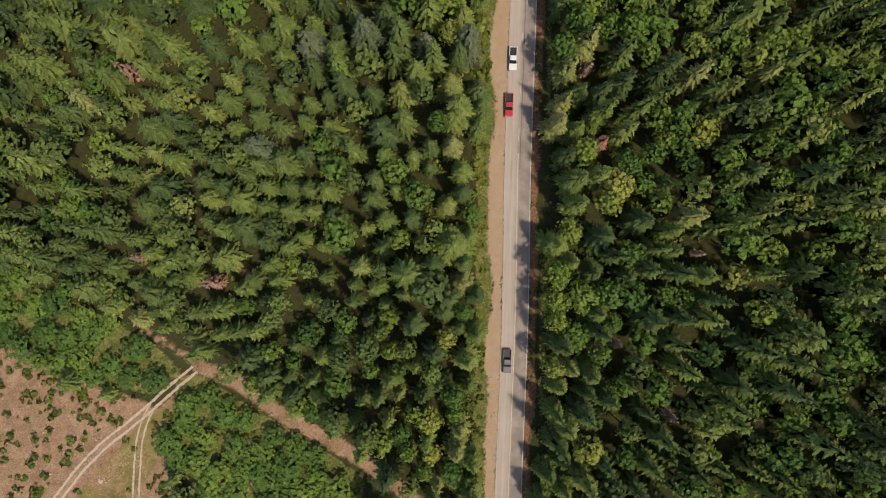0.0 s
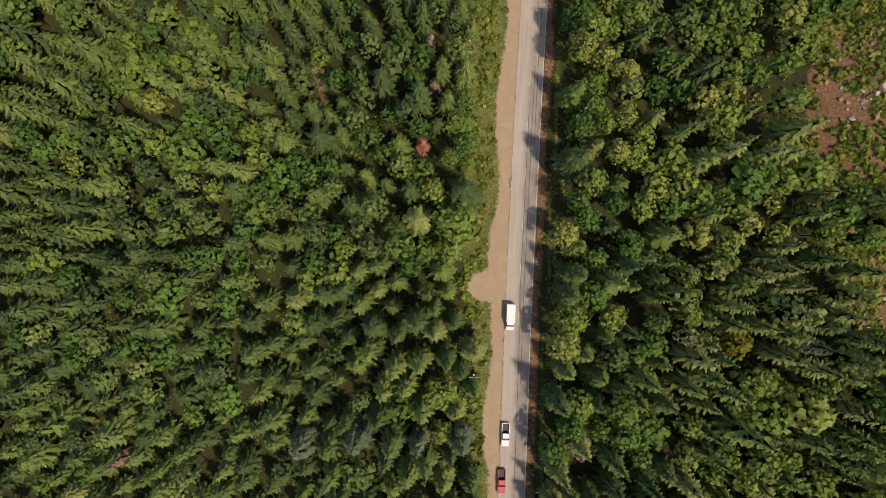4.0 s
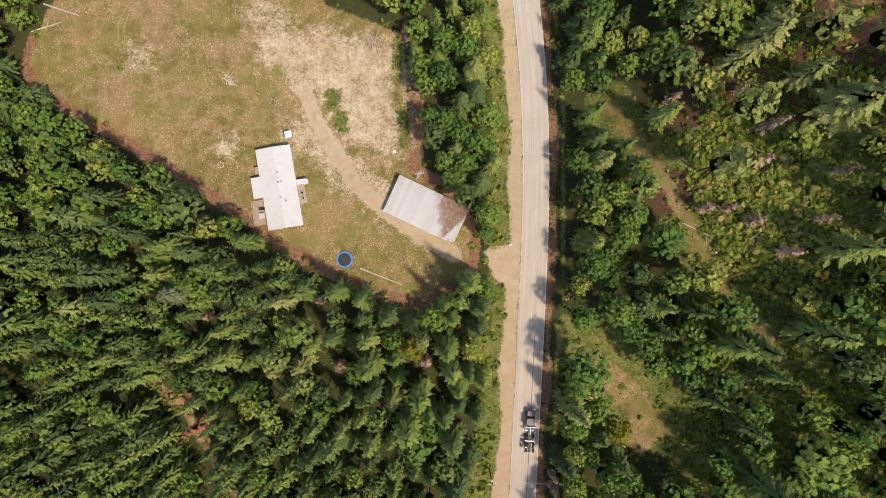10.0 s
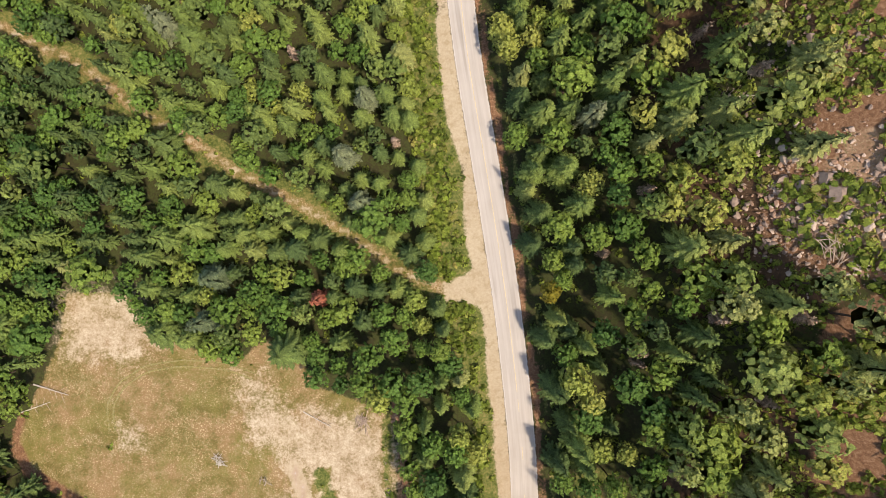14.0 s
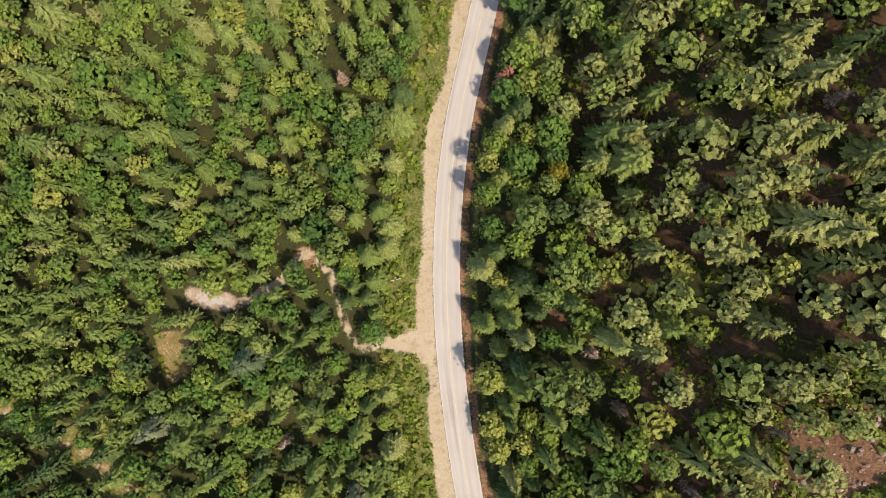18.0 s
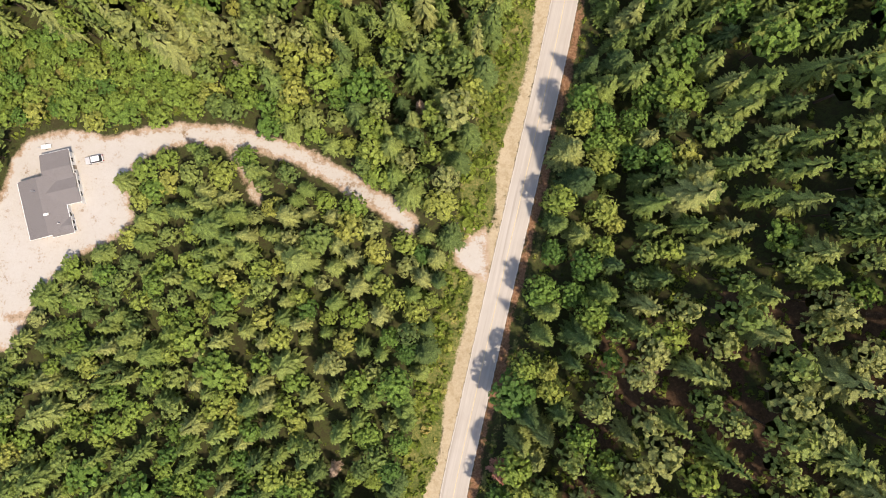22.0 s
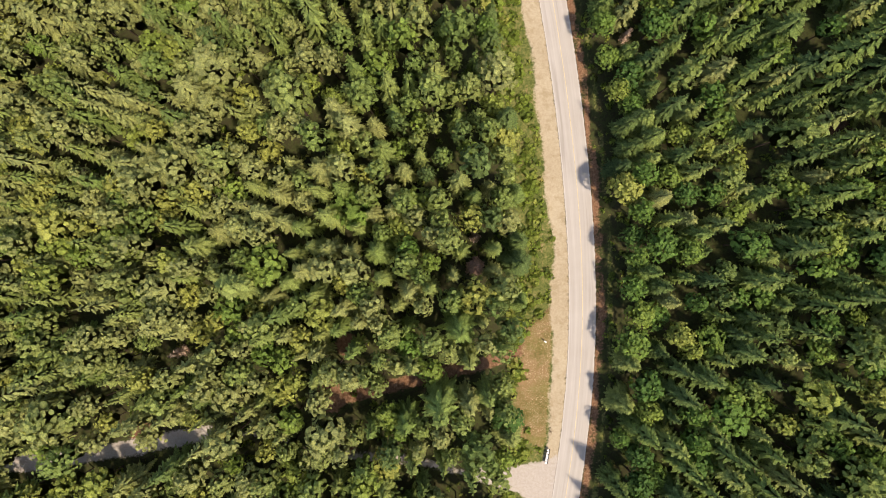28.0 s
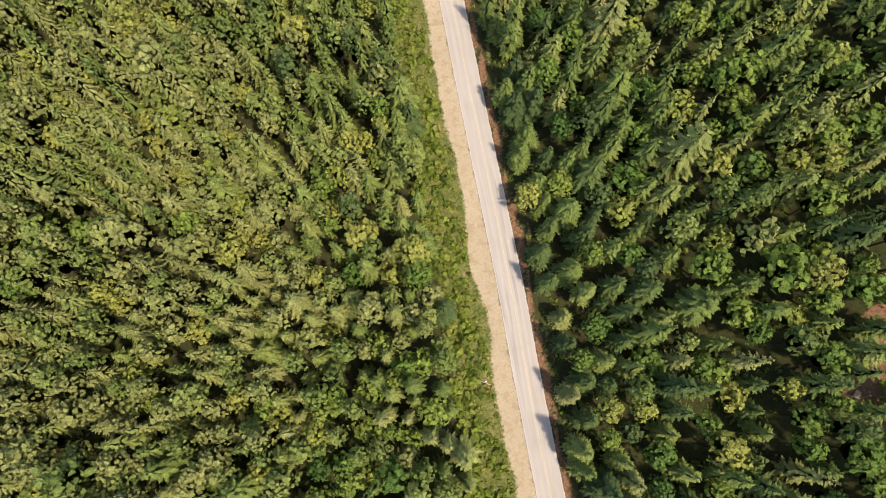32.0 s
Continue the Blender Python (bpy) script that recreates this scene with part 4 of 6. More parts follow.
def build_woods():
    rng = np.random.default_rng(11)
    x, y, space, broad, tall, tint = plant()
    near = np.abs(off_road(x, y))
    turn = rng.uniform(0, 360, len(x))
    wide = np.clip(space, 3.0, 7.0) / 4.6 * rng.uniform(0.8, 1.22, len(x)) * np.where((off_road(x, y) < 0) & (y > 540), 1.14, 1)
    for leafed, base, mats, names in ((False, 20.0, (M_NEEDLE, M_NEEDLE_ONE), ("fir_tree", "tall green fir beside the forest road", "conifer tree", "firs along the road")),
                                      (True, 17.0, (M_LEAF, M_LEAF_ONE), ("leafy_tree", "leafy green broadleaf tree at the forest edge", "broadleaf tree",
                                                                         "broadleaf trees along the road"))):
        mine = np.flatnonzero(broad == leafed)
        mine = mine[np.argsort(near[mine])]
        single, rest = mine[:300], mine[300:]
        protos = []
        for k in range(5):
            if leafed:
                crown = round_crown(rng, 14, 26, 3.2, base, 0.48)
            else:
                crown = fir_crown(rng, 14, 10, True, rng.uniform(0.65, 0.9), rng.uniform(3.1, 3.7), base, 0.25, slim=0.85)
            protos.append((crown, trunk_mesh(rng, base * 0.85, 0.26)))
        roots = []
        for j, i in enumerate(single):
            m = at_place(x[i], y[i], turn[i], wide[i], tall[i] / base * (0.9 if leafed else 1))
            if j < 5:
                root = tree_proto(names[0], *protos[j], mats[1], *names[1:])
                root.matrix_basis = m
                roots.append(root)
            else:
                first = roots[j % 5]
                kept = first.matrix_basis.copy()
                first.matrix_basis = Matrix()
                copy_thing(first, m)
                first.matrix_basis = kept
        verts, tris, which, tints, at = [], [], [], [], 0
        kinds = 8
        side = off_road(x[rest], y[rest])
        bushy = np.where((side > 20) & (y[rest] > 225) & (y[rest] < 525), 0.6, np.where((side < 0) & (y[rest] > 540), 0.45, 0.22))
        kind = np.where(rng.uniform(0, 1, len(rest)) < bushy, rng.integers(6, 8, len(rest)), rng.integers(0, 6, len(rest)))
        kind = np.arange(len(rest)) % kinds if leafed else kind
        for k in range(kinds):
            if leafed:
                crown = round_crown(rng, 13, 16, 3.3, base, 0.58)
            else:
                crown = fir_crown(rng, 13, 12, False, rng.uniform(0.48, 0.8), rng.uniform(3.0, 3.5), base, 0.25, slim=0.9) if k < 6 else round_crown(rng, 12, 16, 2.9, base, 0.56, 0.34)
            v, t = joined(crown, cone(0.25, 0.08, -0.2, base * 0.7, 3))
            slot = np.zeros(len(t), np.int32)
            slot[len(crown[1]):] = 1
            mine = rest[kind == k]
            a = np.radians(turn[mine])
            c, s = np.cos(a)[:, None], np.sin(a)[:, None]
            w, h = wide[mine][:, None], (tall[mine] / base * (0.9 if leafed else 1))[:, None]
            px = (v[:, 0] * c - v[:, 1] * s) * w + x[mine][:, None]
            py = (v[:, 0] * s + v[:, 1] * c) * w + y[mine][:, None]
            pz = v[:, 2] * h + rise(x[mine], y[mine])[:, None]
            soft = np.stack([v[:, 4] * c - v[:, 5] * s, v[:, 4] * s + v[:, 5] * c, np.broadcast_to(v[:, 6], px.shape)], 2).reshape(-1, 3)
            verts.append(ribbed(np.stack([px, py, pz], 2).reshape(-1, 3), v[:, 3], soft))
            tris.append((np.arange(len(mine))[:, None, None] * len(v) + t[None]).reshape(-1, 3) + at)
            which.append(np.tile(slot, len(mine)))
            tints.append(np.repeat(tint[mine], len(v)))
            at += len(mine) * len(v)
        me = fast_mesh("woods", np.concatenate(verts), np.concatenate(tris), [mats[0], M_BARK], np.concatenate(which), np.concatenate(tints))
        tagged(new("broadleaf_woods" if leafed else "fir_woods", me), "dense mixed green forest canopy of broadleaf trees" if leafed
               else "dense forest of green firs, some yellowish", "forest", kind="stuff")


def build_marked_trees():
    rng = np.random.default_rng(5)
    sets = ((SNAGS, "dead_tree", 16, lambda: joined(snag_mesh(rng, 15, 2.6, 40), fir_crown(rng, 11, 9, True, 0.6, 2.0, 16, 0.1, False)), M_DEAD, "leafless grey dead tree among green firs", "dead tree", "dead grey trees", "bare_crown"),
            (RED_FIRS, "dead_fir", 18, lambda: fir_crown(rng, 9, 8, True, 0.75, 2.3, 18), M_RUST, "dead fir with rust-red needles", "dead tree", "red dead firs", "crown"),
            (LIME_TREES, "lime_green_tree", 15, lambda: round_crown(rng, 14, 24, 2.9, 15, 0.5), M_LIME, "young tree with bright yellow-green leaves", "broadleaf tree",
             "yellow-green trees", "crown"),
            (SILVER_FIRS, "silver_fir", 21, lambda: fir_crown(rng, 12, 10, True, 0.62, 3.6, 21), M_SILVER, "tall fir with pale silvery green boughs", "conifer tree",
             "silvery firs", "crown"))
    for places, name, h, crown, mat, label, category, group, crown_name in sets:
        root = None
        for x, y in places:
            small = 0.72 if name == "dead_tree" else 1.0
            m = at_place(x, y, rng.uniform(0, 360), small * rng.uniform(0.8, 1.2), small * rng.uniform(0.8, 1.15))
            if root is None:
                root = tree_proto(name, crown(), trunk_mesh(rng, h * 0.95, 0.22), mat, label, category, group,
                                  M_TWIG if name == "dead_tree" else M_BARK, crown_name)
                copy_thing(root, m)
                kept = m
            elif (x, y) != places[-1]:
                copy_thing(root, m)
            else:
                root.matrix_basis = m


def build_shrubs():
    """Low bushes: in the verge, round the clearings, and over the cut ground."""
    rng = np.random.default_rng(21)
    n, more = 110000, 24000
    x = np.concatenate([rng.uniform(-130, 140, n), rng.uniform(66, 128, more)])
    y = np.concatenate([rng.uniform(-100, 890, n), rng.uniform(60, 405, more)])
    n += more
    d, ground = off_road(x, y), patches(x, y)
    left = -d
    brushy = np.maximum(inside(x, y, BRUSH), inside(x, y, BRUSH_B)) > -2
    want = np.where((left > 3.8 + shoulder(y)) & (left < 7 + shoulder(y) + verge(y)), np.where(y > 300, 1.3, 0.9), 0.2)
    want = np.where((d > 6.8) & (d < 11), 0.5, want)
    want = np.where(inside(x, y, LUSH) > -2, 0.8, want)
    want = np.where(ground["red"] > 0.5, np.where(d > 28, 0.5, 0.1), want)
    want = np.where(beside(x, y, WOOD_PATH, 7) > 0, 0.9, want)
    want = np.where(brushy, 1.4, want)
    want = np.where(ground["cut"] > 0.5, 0.42 + 0.5 * (wave(x, y, 3, 2) > 0.7) + 0.25 * (inside(x, y, CUT_LOT) < 6), want)
    want = np.where(np.maximum(inside(x, y, LOT_BUSHES), inside(x, y, LOT_EDGE)) > 0, 0.4, want)
    want = np.where(np.maximum.reduce([beside(x, y, LOT_TRACK, 2.4), beside(x, y, LOT_TRACK_B, 2.0), beside(x, y, LOGGING_ROAD, 2.8), beside(x, y, TRAIL, 1.9)]) > 0, 0, want)
    want = np.where((d > open_wood(y) - 4) & (y > 262) & (y < 520), np.maximum(want, 0.85 + 0.5 * wave(x, y, 4, 8)), want)
    want = np.where((d > 32) & (y > 176) & (y < 264), np.maximum(want, 0.9 + 0.5 * wave(x, y, 5, 8)), want)
    for k, p in enumerate(RED_PATCHES):
        rocky = inside(x, y, p) > (-4, -4, -1, -1, -4, -1, -1)[k]
        brushy |= rocky
        want = np.where(rocky, (0.6, 0.6, 0.42, 0.5, 0.5, 0.85, 0.7)[k] * (wave(x, y, 4, 3) + 0.6 * wave(x, y, 1.7, 5) > (-0.5 if k < 2 else -0.15)), want)
    want = np.where((ground["pale"] > 0.3) | (ground["dirt"] > 0.45) | (ground["grey"] > 0.3), 0, want)
    want = np.where(ground["grass"] > 0.6, np.where(inside(x, y, CLEARING) > 0, 0.004, 0.12), want)
    want = np.where((np.abs(d) < 5.2), 0, want)
    keep = np.flatnonzero((rng.uniform(0, 1, n) < want * 0.7) & ((y > 760) | (np.abs(x - 0.0214 * y) < 114)))
    verts, tris, tints, at = [], [], [], 0
    for k in range(6):
        m = 9
        dirs = rng.normal(size=(m, 3))
        dirs[:, 2] = np.abs(dirs[:, 2]) * 0.8 + 0.05
        dirs /= np.linalg.norm(dirs, axis=1)[:, None]
        v, t = tufts(dirs * rng.uniform(0.5, 1.0, (m, 1)), dirs + rng.normal(size=dirs.shape) * 0.3, rng.uniform(0.38, 0.7, m), rng.uniform(0.34, 0.56, m), rng)
        mine = keep[k::6]
        a = rng.uniform(0, 6.28, len(mine))[:, None]
        s = (rng.uniform(0.4, 1.25, len(mine)) * np.where(inside(x[mine], y[mine], LUSH) > 0, 1.5, 1) * np.where(ground["cut"][mine] > 0.5, 1.25, 1) * np.where(brushy[mine], 1.45, 1)
             * np.where((left[mine] > 5.5 + shoulder(y[mine])) & (left[mine] < 20), 1.6, 1))[:, None]
        px = (v[:, 0] * np.cos(a) - v[:, 1] * np.sin(a)) * s + x[mine][:, None]
        py = (v[:, 0] * np.sin(a) + v[:, 1] * np.cos(a)) * s + y[mine][:, None]
        pz = v[:, 2] * s * 1.1 + rise(x[mine], y[mine])[:, None] - 0.05
        soft = np.stack([v[:, 4] * np.cos(a) - v[:, 5] * np.sin(a), v[:, 4] * np.sin(a) + v[:, 5] * np.cos(a), np.broadcast_to(v[:, 6], px.shape)], 2).reshape(-1, 3)
        verts.append(ribbed(np.stack([px, py, pz], 2).reshape(-1, 3), v[:, 3], soft))
        tris.append((np.arange(len(mine))[:, None, None] * len(v) + t[None]).reshape(-1, 3) + at)
        tone = np.clip(0.42 + 0.2 * rng.normal(size=len(mine)) + np.where((left[mine] > 0) & (left[mine] < 20), 0.03, 0) + np.where(brushy[mine], 0.06 + 0.2 * rng.normal(size=len(mine)), 0) + np.where((left[mine] < -30) & (y[mine] < 264), 0.1, 0) - np.where(y[mine] < -20, 0.4, 0), 0, 1)
        tints.append(np.repeat(tone, len(v)))
        at += len(mine) * len(v)
    me = fast_mesh("undergrowth", np.concatenate(verts), np.concatenate(tris), [M_SHRUB], None, np.concatenate(tints))
    tagged(new("undergrowth", me), "low green bushes and ferns along the road verge", "bushes", kind="stuff")


def build_far_woods():
    """The forest that goes on round about, in simple tapered crowns."""
    rng = np.random.default_rng(31)
    gx, gy = (a.ravel() for a in np.meshgrid(np.arange(-460, 480, 11.5), np.arange(-420, 1290, 11.5)))
    x, y = gx + rng.uniform(-3.6, 3.6, len(gx)), gy + rng.uniform(-3.6, 3.6, len(gy))
    strip_x = np.where(y > 770, (x > -141) & (x < 155), np.abs(x - 0.0214 * y) < 120)
    keep = ~(strip_x & (y > -108) & (y < 908)) & (np.abs(off_road(x, y)) > 11) & (rng.uniform(0, 1, len(x)) < 0.94)
    keep &= ~((x < -60) & (x > -200) & (y < -12) & (y > -170))
    x, y = x[keep], y[keep]
    v, t = joined(cone(5.8, 2.9, 3, 9.5, 5), cone(4.8, 0.15, 8.5, 19, 5))
    m = len(x)
    a, w, h = rng.uniform(0, 6.28, m)[:, None], rng.uniform(0.8, 1.35, m)[:, None], rng.uniform(0.7, 1.25, m)[:, None]
    jag = rng.uniform(0.7, 1.3, (m, len(v)))
    px = (v[:, 0] * np.cos(a) - v[:, 1] * np.sin(a)) * w * jag + x[:, None]
    py = (v[:, 0] * np.sin(a) + v[:, 1] * np.cos(a)) * w * jag + y[:, None]
    pz = v[:, 2] * h + rng.uniform(-0.5, 0.5, (m, len(v))) + rise(x, y)[:, None]
    soft = np.stack([px - x[:, None], py - y[:, None], np.full(px.shape, 3.5)], 2).reshape(-1, 3)
    soft /= np.linalg.norm(soft, axis=1)[:, None]
    me = fast_mesh("far_woods", ribbed(np.stack([px, py, pz], 2).reshape(-1, 3), v[:, 3], soft), (np.arange(m)[:, None, None] * len(v) + t[None]).reshape(-1, 3), [M_NEEDLE], None,
                   np.repeat(np.clip(rng.normal(0.48, 0.22, m), 0, 1), len(v)))
    tagged(new("far_woods", me), "green fir forest stretching away on all sides", "forest", kind="stuff")


build_woods()
build_far_woods()
build_marked_trees()
build_shrubs()

# ---- things ----
M_WHITE_ROOF = plain("white_metal_roof", (0.52, 0.52, 0.515), 0.55, 0, 0.8, 0.1)
M_SIDING = plain("cream_siding", (0.6, 0.56, 0.48), 0.7, 0, 2.0, 0.15)
M_TRIM = plain("white_trim", (0.78, 0.77, 0.74), 0.5, 0, 3.0, 0.1)
M_DECK = plain("weathered_deck_boards", (0.36, 0.29, 0.22), 0.85, 0, 2.0, 0.35)
M_OLD_WOOD = plain("bleached_wood", (0.5, 0.45, 0.38), 0.85, 0, 2.0, 0.35)
M_DARK = plain("dark_plastic", (0.03, 0.03, 0.032), 0.5, 0, 4.0, 0.3)
M_GREY_METAL = plain("galvanised_metal", (0.5, 0.5, 0.5), 0.4, 0.6, 2.0, 0.2)
M_RUBBER = plain("black_rubber", (0.025, 0.025, 0.025), 0.8, 0, 6.0, 0.3)
M_BLUE = plain("blue_vinyl", (0.06, 0.22, 0.5), 0.5, 0, 3.0, 0.25)
M_STONE = plain("grey_rock", (0.28, 0.21, 0.17), 0.9, 0, 1.2, 0.45)
M_RUBBLE = plain("red_brown_broken_stone", (0.33, 0.215, 0.15), 0.9, 0, 2.2, 0.5)
M_PALE_STONE = plain("pale_broken_rock", (0.52, 0.40, 0.32), 0.9, 0, 1.5, 0.3)
M_GLASS = plain("tinted_car_glass", (0.02, 0.025, 0.03), 0.08, 0, 2.0, 0.1, 0.6)
M_CHROME = plain("chrome", (0.7, 0.7, 0.7), 0.15, 1.0, 4.0, 0.1)
M_LAMP = plain("clear_lamp_lens", (0.75, 0.75, 0.7), 0.15, 0, 4.0, 0.1, 0.6)
M_TAIL = plain("red_tail_lamp", (0.4, 0.02, 0.02), 0.25, 0, 4.0, 0.1, 0.5)


def paint(name, colour):
    return plain(name, colour, 0.28, 0, 1.5, 0.08, 0.6)


def shingles():
    n = Nodes("grey_shingles")
    rows = n.tree.nodes.new("ShaderNodeTexBrick")
    n.tree.links.new(n.local((1, 1, 1)), rows.inputs["Vector"])
    rows.inputs["Scale"].default_value = 2.2
    rows.inputs["Color1"].default_value, rows.inputs["Color2"].default_value = (0.17, 0.155, 0.15, 1), (0.22, 0.2, 0.195, 1)
    rows.inputs["Mortar"].default_value, rows.inputs["Mortar Size"].default_value = (0.13, 0.12, 0.115, 1), 0.015
    c = n.mix(n.span(n.noise(0.35), 0.35, 0.7, 0, 0.5), rows.outputs["Color"], (0.2, 0.185, 0.18))
    n.bump(rows.outputs["Fac"], 0.02, 0.4)
    return n.done(c, 0.85, 0, 0.25)


def rusty_sheet():
    """Corrugated iron, silvery on one side of the roof and rusting towards its far end."""
    n = Nodes("rusty_roof_sheet")
    split = n.tree.nodes.new("ShaderNodeSeparateXYZ")
    n.tree.links.new(n.place(), split.inputs[0])
    ex, ny = n.math("SUBTRACT", split.outputs[0], 1.9), n.math("SUBTRACT", split.outputs[1], 246.3)
    u = n.math("SUBTRACT", n.math("MULTIPLY", ex, 0.905), n.math("MULTIPLY", ny, 0.426))
    v = n.math("ADD", n.math("MULTIPLY", ex, 0.426), n.math("MULTIPLY", ny, 0.905))
    rag = n.math("MULTIPLY", n.math("SUBTRACT", n.noise(0.6, 4, 0.7), 0.5), 6.0)
    rust = n.span(n.math("ADD", n.math("ADD", n.math("SUBTRACT", u, 3.2), n.math("MULTIPLY", v, 0.5)), rag), -0.6, 2.0)
    clean = n.math("ADD", n.math("SUBTRACT", n.math("MULTIPLY", v, 0.42), u), n.math("ADD", n.math("MULTIPLY", rag, 0.3), 8.6))
    rust = n.math("MULTIPLY", rust, n.span(clean, -0.4, 0.5))
    streak = n.span(n.noise(1.3, 4, 0.75), 0.64, 0.74, 0, 0.2)
    sheet = n.ramp(n.math("ADD", n.math("MULTIPLY", n.noise(0.4), 0.5), n.math("MULTIPLY", n.chance(), 0.5)),
                   (0.2, (0.68, 0.67, 0.67)), (0.5, (0.75, 0.74, 0.74)), (0.8, (0.8, 0.79, 0.78)))
    brown = n.ramp(n.noise(1.2, 4, 0.7), (0.3, (0.2, 0.08, 0.04)), (0.5, (0.34, 0.16, 0.085)), (0.7, (0.55, 0.42, 0.34)))
    n.done(n.mix(n.math("MAXIMUM", n.math("MULTIPLY", rust, 0.85), streak), sheet, brown), 0.6, 0.0, 0.35)
    return n.m


M_SHINGLE, M_RUSTY = shingles(), rusty_sheet()


def block(bm, lo, hi, bevel=0.0):
    """A box from corner to corner, its edges rounded by bevel."""
    m = Matrix.Translation([(a + b) / 2 for a, b in zip(lo, hi)]) @ Matrix.Diagonal((*[max(b - a, 1e-3) for a, b in zip(lo, hi)], 1))
    made = bmesh.ops.create_cube(bm, size=1, matrix=m)["verts"]
    if bevel:
        edges = list({e for v in made for e in v.link_edges})
        bmesh.ops.bevel(bm, geom=edges, offset=bevel, segments=2, affect="EDGES", profile=0.6)
    return bm


def disc(bm, r0, r1, z0, z1, sides=14, m=Matrix()):
    t = m @ Matrix.Translation((0, 0, (z0 + z1) / 2))
    bmesh.ops.create_cone(bm, cap_ends=True, segments=sides, radius1=r0, radius2=r1, depth=z1 - z0, matrix=t)
    return bm


def part(name, bm, material, parent, label=""):
    me = bpy.data.meshes.new(name)
    bm.to_mesh(me)
    bm.free()
    me.materials.append(material)
    ob = new(name, me)
    ob.parent = parent
    return tagged(ob, label)


def box(name, lo, hi, material, parent, bevel=0.03, label=""):
    return part(name, block(bmesh.new(), lo, hi, bevel), material, parent, label)


def thing(name, label, category, m, group=""):
    ob = tagged(new(name), label, category, group)
    ob.matrix_basis = m
    return ob


def gable(bm, x0, x1, y0, y1, z0, z1, thick=0.18, ridge="y"):
    """A pitched roof slab over a rectangle, with its ridge along y or x."""
    if ridge == "y":
        c = (x0 + x1) / 2
        prof = [(x0, z0), (c, z1), (x1, z0)]
        rows = [[Vector((x, y, z)) for x, z in prof] for y in (y0, y1)]
    else:
        c = (y0 + y1) / 2
        prof = [(y0, z0), (c, z1), (y1, z0)]
        rows = [[Vector((x, y, z)) for y, z in prof] for x in (x0, x1)]
    up = [[bm.verts.new(v) for v in r] for r in rows]
    low = [[bm.verts.new(v - Vector((0, 0, thick))) for v in r] for r in rows]
    for i in (0, 1):
        bm.faces.new((up[0][i], up[0][i + 1], up[1][i + 1], up[1][i]))
        bm.faces.new((low[0][i + 1], low[0][i], low[1][i], low[1][i + 1]))
        for k in (0, 1):
            bm.faces.new((up[k][i], low[k][i], low[k][i + 1], up[k][i + 1]))
    for i in (0, 2):
        bm.faces.new((up[0][i], up[1][i], low[1][i], low[0][i]))
    bmesh.ops.recalc_face_normals(bm, faces=bm.faces)
    return bm


def window(name, lo, hi, parent):
    """A window set proud on a wall: frame with a pane in it."""
    f = box(name, lo, hi, M_TRIM, parent, 0.02)
    grown = [(a, b) if b - a < 0.25 else (a + 0.1, b - 0.1) for a, b in zip(lo, hi)]
    grow = [(a - 0.02, b + 0.02) if b - a < 0.25 else (a, b) for a, b in grown]
    box("pane", [g[0] for g in grow], [g[1] for g in grow], M_GLASS, f, 0)
    return f


